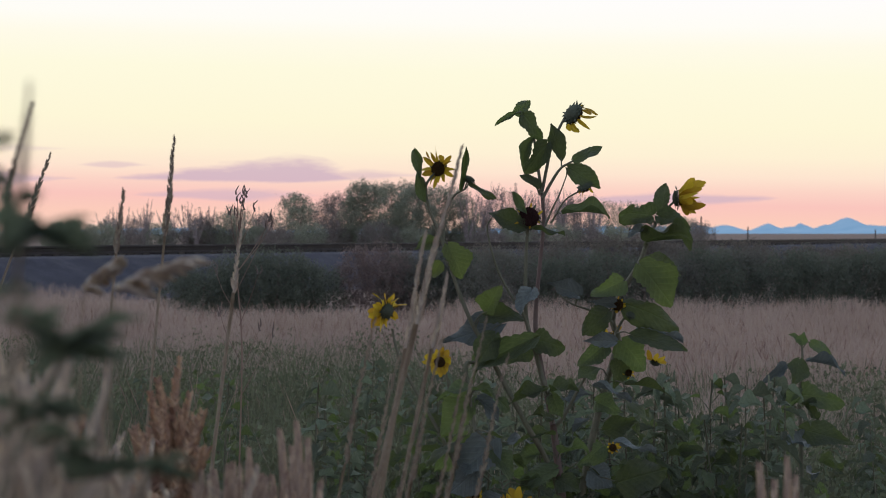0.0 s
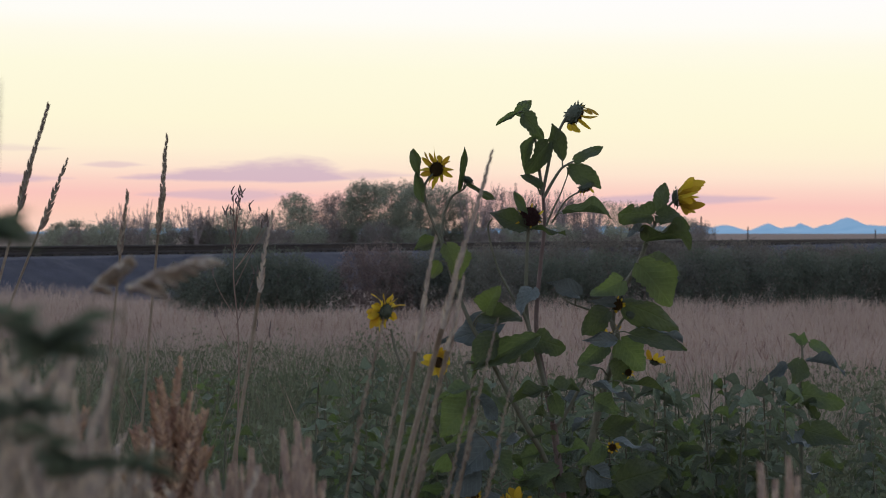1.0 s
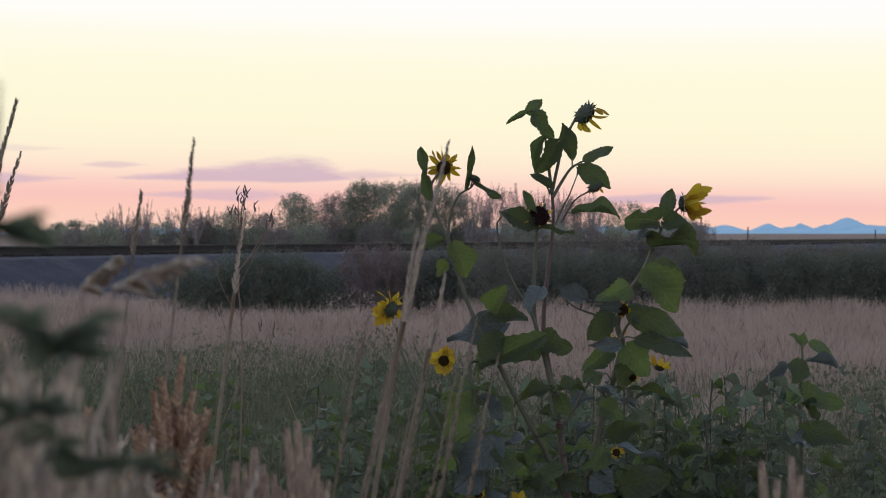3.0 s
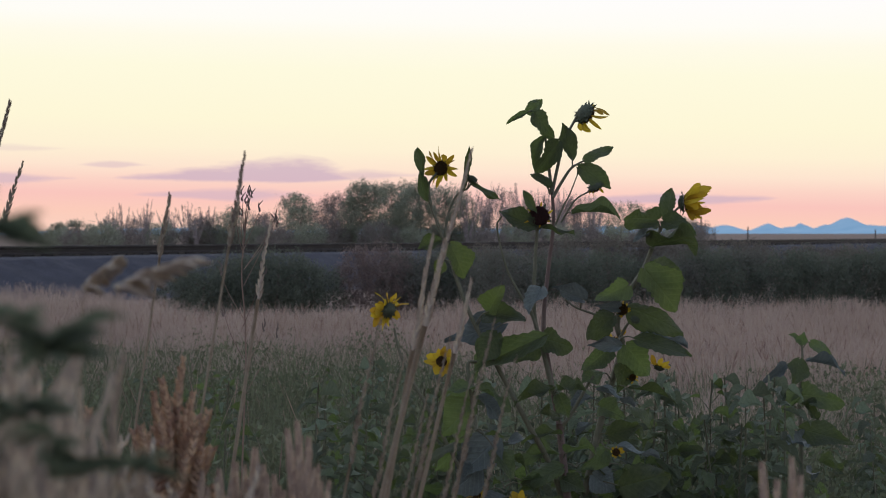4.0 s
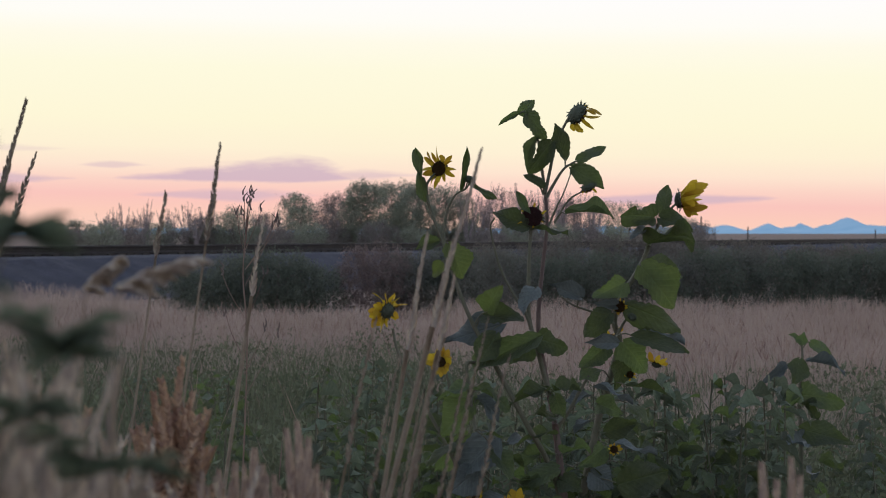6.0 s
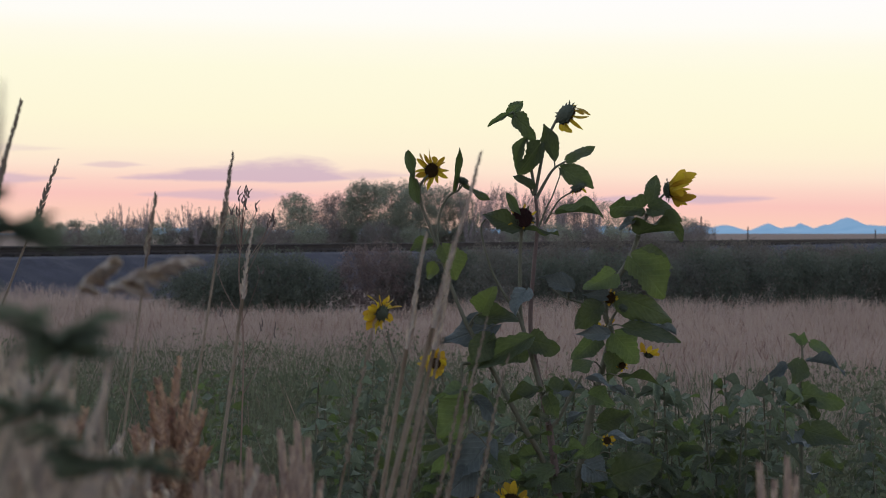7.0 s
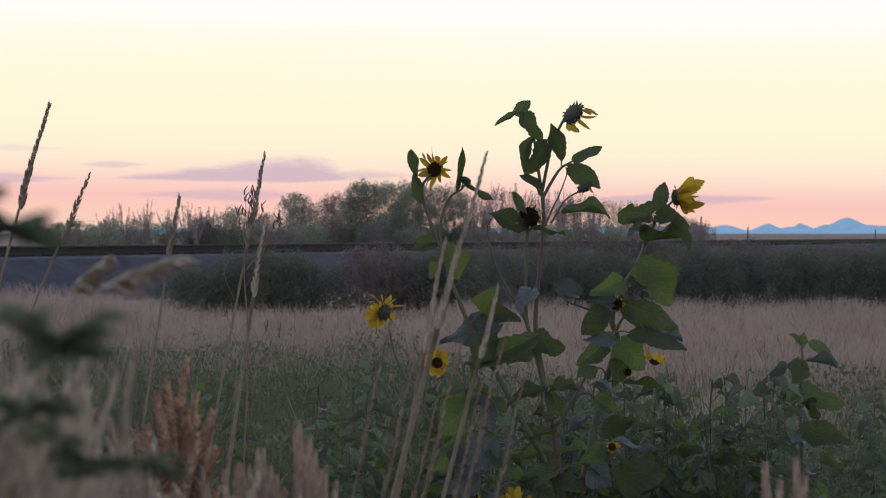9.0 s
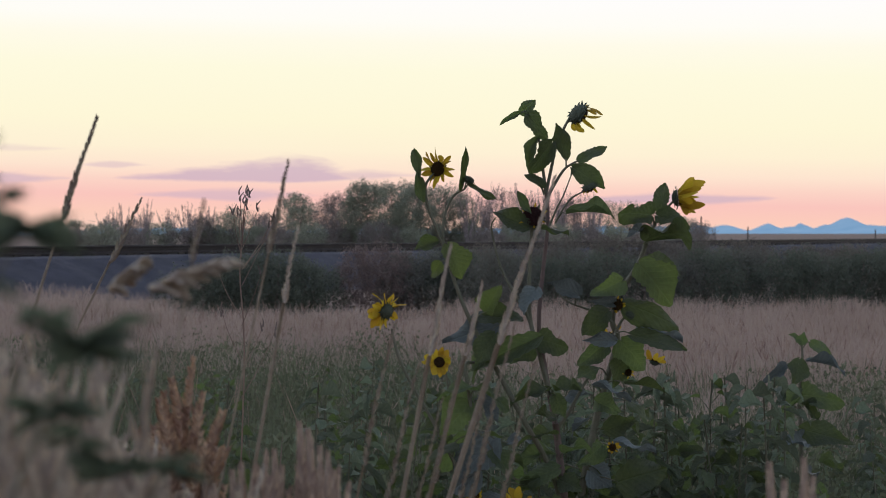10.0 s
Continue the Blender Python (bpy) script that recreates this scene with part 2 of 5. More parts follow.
LEAVES = [leaf_mesh("leaf", M_LEAF, i, 0.15 + 0.2 * (i % 3), 0.1 + 0.25 * (i % 4), 0.05 + 0.03 * (i % 3)) for i in range(14)]
LEAVES_GREY = [leaf_mesh("leaf", M_LEAFGREY, 20 + i, 0.2 + 0.1 * (i % 3), 0.2 + 0.15 * (i % 3), 0.07) for i in range(6)]
LEAVES_PALE = [leaf_mesh("leaf", M_LEAFPALE, 90 + i, 0.2, 0.2 + 0.1 * i, 0.06) for i in range(4)]
LEAVES_SLIM = [leaf_mesh("leaf", M_LEAF, 40 + i, 0.3, 0.25 * (i % 3), 0.06, 0.04, True) for i in range(5)]
LEAVES_SICKLE = [leaf_mesh("leaf", M_LEAF, 55 + i, 0.3, 0.2, 0.06, 0.05, True, -0.38) for i in range(2)]
WEED_LEAVES = [leaf_mesh("leaf", M_WEED, 60 + i, 0.3, 0.3 + 0.2 * (i % 4), 0.05, 0.04, i % 2 == 0) for i in range(6)]


def empty_thing(name, place, label, category, group=""):
    ob = new(name)
    ob.empty_display_size = 0.05
    ob.matrix_basis = Matrix.Translation(place)
    return tagged(ob, label, category, group)
M_FEATHER = material("feathery_weed", (0.17, 0.15, 0.125), (0.24, 0.21, 0.175), 0.8, 0.85, 0.2, thin=0.4, island=0.2, spec=0.1)


# ---------------------------------------------------------------- ground, mountains
def build_ground():
    verts, faces = [], []
    rings = [0.0, 3, 6, 10, 15, 22, 32, 50, 80, 140, 300, 700, 1600, 3200, 4900]
    segs = 64
    verts.append((0, 0, 0))
    for r in rings[1:]:
        for k in range(segs):
            a = 2 * math.pi * k / segs
            x, y = r * math.cos(a), r * math.sin(a)
            bump = 0.05 * noise.noise((x * 0.3, y * 0.3, 0)) if r < 35 else 0
            verts.append((x, y, bump - 0.02))
    for k in range(segs):
        faces.append((0, 1 + k, 1 + (k + 1) % segs))
    for i in range(len(rings) - 2):
        for k in range(segs):
            a, b = 1 + i * segs + k, 1 + i * segs + (k + 1) % segs
            faces.append((a, a + segs, b + segs, b))
    ob = mesh_object("ground", verts, faces, M_GROUND)
    tagged(ob, "flat prairie ground with dry brown soil and plant litter", "ground", kind="structure")


def build_mountains():
    """A far blue range: peaks as (bearing offset in m, height, half-width)."""
    peaks = [(1046, 40, 60), (990, 22, 45), (1110, 22, 90), (925, 27, 26), (840, 26, 40), (905, 17, 60), (730, 21, 60), (660, 21, 70), (560, 19, 80), (420, 20, 90), (1250, 24, 110), (200, 16, 160), (1420, 30, 90), (-200, 14, 260), (-700, 14, 300)]
    verts, faces = [], []
    xs = np.arange(-1500, 1700, 8.0)
    ys = (4300, 4420, 4520, 4600, 4700)
    fall = (0.0, 0.35, 0.72, 1.0, 0.0)
    for x in xs:
        h = max(hh * math.exp(-abs((x - c) / w) ** 1.6) for c, hh, w in peaks)
        h += 1.2 * noise.noise((x * 0.03, 0, 0)) + 0.8 * noise.noise((x * 0.11, 3, 0)) + 1.4
        for y, f in zip(ys, fall):
            verts.append((x + 6 * noise.noise((x * 0.02, y, 1)), y, h * f * (1 + 0.12 * noise.noise((x * 0.05, y * 0.1, 2)) * (f < 1)) - 0.5 * (f == 0)))
    for i in range(len(xs) - 1):
        for k in range(4):
            a = i * 5 + k
            faces.append((a, a + 5, a + 6, a + 1))
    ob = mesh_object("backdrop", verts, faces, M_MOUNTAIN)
    tagged(ob, "hazy blue mountain range far away on the horizon", "mountains", kind="structure")


build_ground()
build_mountains()

# ---------------------------------------------------------------- railway on its low bank
RAIL_A, RAIL_B = Vector((-13.0, 35.3, 0)), Vector((40.0, 123.5, 0))
ALONG = (RAIL_B - RAIL_A).normalized()
SIDE = Vector((-ALONG.y, ALONG.x, 0))
TOP = 0.88


def build_railway():
    # bank: cross-section swept along the line, with an uneven ballast shoulder
    section = [(-4.4, -0.05), (-3.2, 0.42), (-2.1, 0.84), (-1.6, TOP), (1.6, TOP), (2.1, 0.84), (4.4, -0.05)]
    length = (RAIL_B - RAIL_A).length + 30
    n = 220
    verts, faces = [], []
    for i in range(n):
        c = RAIL_A + ALONG * (length * i / (n - 1) - 12)
        for s, z in section:
            j = 0.07 * noise.noise((i * 0.7, s, 0)) if 0 < z < TOP else 0
            verts.append(c + SIDE * -s + Vector((0, 0, z + j)))
    k = len(section)
    for i in range(n - 1):
        for q in range(k - 1):
            a = i * k + q
            faces.append((a, a + k, a + k + 1, a + 1))
    bank = mesh_object("railway_bank", verts, faces, M_BALLAST, smooth=False)
    tagged(bank, "low railway bank of blue-grey crushed stone ballast", "embankment", kind="structure")
    track = empty_thing("railway_track", RAIL_A + Vector((0, 0, TOP)), "dark steel rails on wooden sleepers along a low bank", "railway track")
    turn = Matrix.Rotation(math.atan2(ALONG.y, ALONG.x), 4, "Z")
    track.matrix_basis = Matrix.Translation(RAIL_A + Vector((0, 0, TOP))) @ turn
    prof = [(-0.07, 0), (0.07, 0), (0.07, 0.02), (0.015, 0.035), (0.015, 0.12), (0.036, 0.135), (0.036, 0.165), (0.028, 0.17), (-0.028, 0.17), (-0.036, 0.165), (-0.036, 0.135), (-0.015, 0.12), (-0.015, 0.035), (-0.07, 0.02)]
    for off in (-0.72, 0.72):
        vs = [(x, off + a, b + 0.05) for x in (-11.0, length - 15) for a, b in prof]
        m = len(prof)
        fs = [(q, (q + 1) % m, m + (q + 1) % m, m + q) for q in range(m)] + [tuple(range(m))[::-1], tuple(range(m, 2 * m))]
        mesh_object("rail", vs, fs, M_RAIL, track, smooth=False)
    bm = bmesh.new()
    bmesh.ops.create_cube(bm, size=1.0)
    bmesh.ops.scale(bm, vec=(0.23, 2.6, 0.13), verts=bm.verts)
    bmesh.ops.bevel(bm, geom=bm.edges[:], offset=0.012, segments=1, affect="EDGES")
    me = bpy.data.meshes.new("sleeper")
    bm.to_mesh(me)
    bm.free()
    me.materials.append(M_TIE)
    rng = random.Random(3)
    for i in range(170):
        share("sleeper", me, track, pose(-10.5 + i * 0.62, rng.uniform(-0.05, 0.05), rng.uniform(-0.02, 0.0), 0, 0, rng.uniform(-1.5, 1.5)))


build_railway()


# ---------------------------------------------------------------- foliage clouds
def leaf_cloud(rng, blobs, count, size, flat=0.0):
    """Leaf-shaped quads scattered in ellipsoids (cx, cy, cz, rx, ry, rz), denser near their skins."""
    vol = np.array([b[3] * b[4] * b[5] for b in blobs]) ** 0.6
    pick = rng.choice(len(blobs), count, p=vol / vol.sum())
    b = np.array(blobs)[pick]
    d = rng.normal(size=(count, 3))
    d *= (rng.uniform(0, 1, count) ** 0.5 / np.linalg.norm(d, axis=1))[:, None]
    c = b[:, :3] + d * b[:, 3:] * 1.05
    c[:, 2] = np.maximum(c[:, 2], 0.02)
    return quads(rng, c, size * rng.uniform(0.5, 1.4, count))


def quads(rng, c, size, upright=0.0):
    count = len(c)
    a = rng.normal(size=(count, 3))
    a[:, 2] += upright * 2
    a /= np.linalg.norm(a, axis=1)[:, None]
    o = rng.normal(size=(count, 3))
    o -= a * (o * a).sum(1)[:, None]
    o /= np.linalg.norm(o, axis=1)[:, None]
    nrm = np.cross(a, o)
    s = size[:, None]
    v = np.empty((count, 4, 3))
    v[:, 0] = c - a * s * 0.5
    v[:, 1] = c + o * s * 0.27 + nrm * s * 0.1
    v[:, 2] = c + a * s * 0.5
    v[:, 3] = c - o * s * 0.27 + nrm * s * 0.1
    i = np.arange(count)[:, None] * 4
    f = np.concatenate([i + np.array([[0, 1, 2]]), i + np.array([[0, 2, 3]])])
    return v.reshape(-1, 3), f


def mesh_from_arrays(name, v, f, mat, parent=None, label=""):
    me = bpy.data.meshes.new(name)
    me.vertices.add(len(v))
    me.vertices.foreach_set("co", np.asarray(v, np.float32).ravel())
    k = f.shape[1]
    me.loops.add(f.size)
    me.loops.foreach_set("vertex_index", np.asarray(f, np.int32).ravel())
    me.polygons.add(len(f))
    me.polygons.foreach_set("loop_start", np.arange(len(f), dtype=np.int32) * k)
    me.update(calc_edges=True)
    me.materials.append(mat)
    ob = new(name, me)
    if parent:
        ob.parent = parent
    if label:
        tagged(ob, label)
    return ob


def limbs(rng, height, spread, count, r0, twigs):
    """Trunk with forking limbs, around the origin."""
    verts, faces = [], []
    top = np.array((rng.normal() * 0.1 * spread, rng.normal() * 0.1 * spread, height * 0.9))
    trunk = [np.zeros(3) - (0, 0, 0.1), top * 0.35 + rng.normal(size=3) * 0.04 * height, top * 0.7, top]
    tube(verts, faces, trunk, r0, r0 * 0.2, 5, 3)
    for _ in range(count):
        s = rng.uniform(0.08, 0.75)
        b = top * s
        a = rng.uniform(0, 2 * math.pi)
        ext = spread * rng.uniform(0.35, 1.0) * (1 - 0.4 * s)
        e = b + np.array((math.cos(a) * ext, math.sin(a) * ext, height * rng.uniform(0.18, 0.5) * (1.05 - s)))
        tube(verts, faces, [b, b * 0.5 + e * 0.5 + rng.normal(size=3) * 0.05 * height, e], r0 * 0.45 * (1 - 0.5 * s), r0 * 0.08, 4, 2)
        for _ in range(twigs):
            q = b + (e - b) * rng.uniform(0.3, 1.0)
            w = q + np.array((rng.normal() * 0.2 * spread, rng.normal() * 0.2 * spread, height * rng.uniform(0.05, 0.25)))
            tube(verts, faces, [q, w], r0 * 0.13, r0 * 0.04, 3, 1)
    return verts, faces


def tree(name, place, height, spread, leaves, size, mat, label, category, seed, group, count=12, twigs=3, r0=None, low=0.15, blobs_n=14):
    rng = np.random.default_rng(seed)
    root = empty_thing(name, place, label, category, group)
    v, f = limbs(rng, height, spread, count, r0 or height * 0.02, twigs)
    mesh_object("trunk", v, f, M_BARK, root)
    if leaves:
        # sprays of leaves at the ends of many small branches, thinning out towards the rim
        blobs = []
        for _ in range(blobs_n * 16):
            a, q = rng.uniform(0, 6.28), math.sqrt(rng.uniform(0, 1)) * spread
            z = height * (low + (0.94 - low) * rng.uniform(0, 1))
            q *= math.sqrt(max(0.08, 1 - ((z / height - 0.35) / 0.66) ** 2))
            r = spread * rng.uniform(0.08, 0.24)
            blobs.append((math.cos(a) * q, math.sin(a) * q, z, r, r, r * rng.uniform(0.8, 1.7)))
        cv, cf = leaf_cloud(rng, blobs, leaves, size)
        mesh_from_arrays("crown", cv, cf, mat, root)
    return root


def bare_tree(place, height, spread, seed):
    """A thicket of thin upright leafless stems with many fine twigs."""
    rng = np.random.default_rng(seed)
    root = empty_thing("tree", place, "bare grey-brown twiggy tree beyond the railway", "tree", "trees behind the railway")
    v, f = [], []
    for _ in range(10):
        a, q = rng.uniform(0, 6.28), spread * rng.uniform(0.1, 1.0)
        h = height * rng.uniform(0.62, 1.0)
        tip = np.array((math.cos(a) * q, math.sin(a) * q, h))
        mid = tip * (0.5, 0.5, 0.55) + rng.normal(size=3) * 0.05
        tube(v, f, [np.array((0, 0, -0.1)), mid * (0.5, 0.5, 0.6), mid, tip], 0.05, 0.012, 4, 2)
        for _ in range(16):
            s = rng.uniform(0.3, 0.97)
            b = mid * (s / 0.55) if s < 0.55 else mid + (tip - mid) * (s - 0.55) / 0.45
            g = rng.uniform(0, 6.28)
            e = b + np.array((math.cos(g) * 0.22, math.sin(g) * 0.22, rng.uniform(0.25, 0.6))) * height * 0.24 * (1.25 - s)
            tube(v, f, [b, b * 0.45 + e * 0.55 + rng.normal(size=3) * 0.02, e], 0.022, 0.010, 3, 1)
    mesh_object("trunk", v, f, M_TWIG, root)
    return root


def top_height(y, d):
    return 1.4 + (413 - y) * d / 3144.0


def build_far_trees():
    rng = random.Random(11)
    # (bearing, height, spread, leaves, kind)
    D = 150.0
    rows = [
        (-32.4, 1.9, 0.8, 800, "g"), (-31.0, 2.1, 1.1, 900, "g"), (-29.3, 2.1, 1.3, 900, "g"), (-28.4, 2.5, 0.7, 200, "b"),
        (-27.0, 3.1, 1.0, 120, "b"), (-26.0, 2.3, 1.2, 600, "n"), (-24.6, 3.3, 1.0, 100, "b"), (-23.2, 2.7, 1.1, 250, "b"), (-21.8, 3.2, 1.0, 90, "b"),
        (-20.8, 2.9, 1.1, 150, "b"), (-19.6, 2.4, 1.2, 700, "n"), (-18.2, 2.6, 1.2, 700, "g"), (-16.8, 3.2, 1.3, 900, "g"), (-15.4, 2.8, 1.2, 700, "n"),
        (-13.0, 4.6, 1.2, 1100, "g"), (-11.5, 4.3, 1.2, 1000, "g"), (-12.2, 3.6, 1.3, 900, "n"), (-10.2, 4.0, 1.4, 900, "n"), (-9.3, 4.5, 1.5, 1100, "n"), (-8.1, 4.4, 1.2, 500, "b"), (-7.4, 4.2, 1.4, 1100, "n"),
        (-6.2, 5.3, 1.8, 3600, "g"), (-4.0, 5.4, 1.9, 3800, "g"), (-2.0, 5.2, 1.8, 3200, "g"), (0.3, 5.1, 1.7, 1700, "g"), (1.2, 4.6, 1.5, 1500, "g"), (2.0, 4.8, 1.5, 500, "b"), (3.0, 4.4, 1.5, 500, "b"), (7.4, 4.0, 1.6, 500, "b"), (10.4, 3.9, 1.6, 600, "n"),
        (3.6, 5.3, 1.3, 260, "b"), (5.0, 4.9, 1.6, 900, "n"), (6.6, 5.1, 1.4, 260, "b"), (8.2, 4.5, 1.5, 700, "n"), (9.8, 4.7, 1.3, 260, "b"),
        (11.4, 4.2, 1.5, 900, "n"), (13.0, 4.3, 1.4, 500, "b"), (14.6, 3.9, 1.6, 900, "g"), (16.4, 3.7, 1.5, 1100, "g"), (18.2, 3.2, 1.4, 900, "n"), (20.0, 2.4, 1.3, 700, "g"), (21.2, 1.9, 1.1, 500, "n")]
    rows += [(-27.6 + 0.95 * i, 2.3 + 0.7 * ((i * 7) % 5) / 5, 0.7, 0, "b") for i in range(16)] + [(2.4 + 1.25 * i, 4.3 + 0.7 * ((i * 3) % 4) / 4, 0.8, 80, "b") for i in range(9)]
    kinds = {"g": (M_TREE, "tree", "small broad green willow tree beyond the railway", "tree"),
             "n": (M_TREEBROWN, "tree", "browned half-leafy tree beyond the railway", "tree")}
    for i, (x, h, sp, leaves, k) in enumerate(rows):
        h += 0.4
        sp *= 1.3
        if k == "b":
            bare_tree((x, D + rng.uniform(-6, 6), 0), h + (0.55 if x < 0 else 0.2), sp, 100 + i)
            continue
        mat, name, label, cat = kinds[k]
        tree(name, (x, D + rng.uniform(-6, 6), 0), h, sp, int(leaves * (5.5 if leaves > 3000 else 4.5 if k == "g" else 6)), 0.125 if k == "g" else 0.105, mat, label, cat, 100 + i, "trees behind the railway",
             count=14, twigs=6, r0=0.06, low=0.08 if k == "g" else 0.15)
    # low scrub joining the tree feet
    for i in range(26):
        x = -31.2 + i * 2.04 + rng.uniform(-0.5, 0.5)
        tree("shrub", (x, 143 + rng.uniform(-4, 4), 0), rng.uniform(1.6, 2.4), 1.8, 4000, 0.12, M_TREEBROWN if i % 2 else M_TREE, "low brown-green shrub at the foot of the trees", "shrub", 300 + i, "scrub behind the railway", count=6, twigs=2, low=0.1, blobs_n=9)


def build_bushes():
    rng = random.Random(5)
    n = 0
    # dark rounded bushes before the bank
    for x, y, h, sp in ((-4.0, 29.5, 0.75, 0.75), (-3.35, 30.2, 1.0, 0.85), (-2.75, 29.6, 1.05, 0.8), (-2.3, 29.8, 0.85, 0.65)):
        tree("bush", (x, y, 0), h * 1.02, sp * 1.1, 10000, 0.039, M_BUSH, "dense dark green rounded bush at the meadow edge", "bush", 500 + n, "bushes along the bank", count=10, twigs=3, r0=0.02, low=0.12, blobs_n=16)
        n += 1
    for x, y, h, sp in ((-1.45, 30.5, 1.18, 0.42), (-1.0, 30.0, 1.2, 0.45), (-0.75, 31.0, 1.1, 0.4)):
        tree("bush", (x, y, 0), h, sp * 1.15, 7500, 0.032, M_BUSHRED, "reddish-brown withered bush at the meadow edge", "bush", 500 + n, "bushes along the bank", count=14, twigs=4, r0=0.014, low=0.1, blobs_n=14)
        n += 1
    for i in range(20):
        x = -0.5 + i * 0.47 + rng.uniform(-0.12, 0.12)
        h = rng.uniform(0.98, 1.16)
        tree("bush", (x, 29.5 + rng.uniform(-1.0, 1.4), 0), h, 0.72, 8000, 0.037, M_BUSH if i % 3 else M_BUSHGREY, "dark grey-green bush with feathery top at the meadow edge", "bush", 500 + n, "bushes along the bank", count=14, twigs=4, r0=0.014, low=0.1, blobs_n=16)
        n += 1
    # pale feathery weeds standing in the bushes, before the rail
    for i in range(26):
        x = 0.4 + i * 0.34 + rng.uniform(-0.15, 0.15)
        tree("tall_weed", (x, 31.6 + rng.uniform(-0.5, 1.0), 0), rng.uniform(1.24, 1.38) if 4 < i < 16 else rng.uniform(1.12, 1.27), 0.5, 4600, 0.03, M_FEATHER, "tall feathery grey-green weed behind the bushes", "weed", 700 + i, "tall weeds", count=16, twigs=5, r0=0.01, low=0.4, blobs_n=12)


def build_posts():
    def post(x, d, y_top, r, cross):
        h = top_height(y_top, d)
        root = empty_thing("utility_pole" if cross else "fence_post", (x, d, 0), "weathered wooden pole standing on the plain" if cross else "thin weathered wooden fence post on the plain", "pole" if cross else "post")
        v, f = [], []
        tube(v, f, [(0, 0, -0.2), (0.01, 0, h * 0.5), (0, 0, h)], r * 1.15, r * 0.8, 8, 2)
        mesh_object("shaft", v, f, M_POST, root)
        v, f = [], []
        tube(v, f, [(0, 0, h), (0, 0, h + r * 0.5)], r * 0.9, r * 0.5, 8, 1)
        mesh_object("cap", v, f, M_POST, root)
    post(21.5, 148, 384, 0.07, True)
    post(25.9, 151, 402, 0.06, False)
    post(36.5, 150, 407, 0.06, False)
    # a dead stalk by the track
    rng = np.random.default_rng(9)
    tree("dead_stalk", (15.3, 100, 0), 2.0, 0.25, 60, 0.08, M_TREEBROWN, "dead leafless stalk standing by the track", "weed", 801, "", count=5, twigs=3, r0=0.04)


build_far_trees()
build_bushes()
build_posts()


# ---------------------------------------------------------------- meadow
def blades(rng, c, h, w, lean, head):
    """Curved three-joint blades with a seed head; c: feet, h: heights, w: widths."""
    n = len(c)
    az = rng.uniform(0, 2 * math.pi, n)
    out = np.stack([np.cos(az), np.sin(az), np.zeros(n)], 1)
    wd = rng.uniform(0, 2 * math.pi, n)
    side = np.stack([np.cos(wd), np.sin(wd), np.zeros(n)], 1)
    up = np.array((0, 0, 1.0))
    l = (lean * rng.uniform(0.2, 1.3, n) * h)[:, None]
    p0, p1, p2 = c, c + up * (h * 0.55)[:, None] + out * l * 0.3, c + up * (h * 0.82)[:, None] + out * l * 0.7
    p3 = c + up * h[:, None] + out * l
    ws = (w * 0.5)[:, None]
    pm = (p2 + p3) / 2
    hw = ws * head
    v = np.stack([p0 - side * ws, p0 + side * ws, p1 - side * ws * 0.8, p1 + side * ws * 0.8, p2 - side * ws * 0.6, p2 + side * ws * 0.6,
                  pm - side * hw, pm + side * hw, p3], 1)
    i = np.arange(n)[:, None] * 9
    tri = [(0, 1, 3), (0, 3, 2), (2, 3, 5), (2, 5, 4), (4, 5, 7), (4, 7, 6), (6, 7, 8)]
    f = np.concatenate([i + np.array([t]) for t in tri])
    return v.reshape(-1, 3), f


def field(rng, n, d0, d1, power=1.0):
    """Feet spread over a wedge of the plain."""
    d = d0 + (d1 - d0) * rng.uniform(0, 1, n) ** power
    x = rng.uniform(-1, 1, n) * (0.27 * d + 0.8)
    return np.stack([x, d, np.zeros(n)], 1)


def edge_noise(c, scale, seed):
    return np.array([noise.noise((p[0] * scale, p[1] * scale * 0.6, seed)) for p in c])


def meadow_edge(c):
    """Where the dry grass begins: nearer the camera to the east."""
    s = np.clip((c[:, 0] + 0.6) / 1.8, 0, 1)
    return 15.5 - 4.0 * s * s * (3 - 2 * s)


def meadow_end(c):
    """The far rim of the dry grass, uneven."""
    return 24.0 + 1.2 * edge_noise(c, 0.8, 11.0) + 1.6 * np.clip(-c[:, 0] - 3.4, 0, 1.5) - 1.6 * np.exp(-((c[:, 0] + 1.6) / 1.2) ** 2)


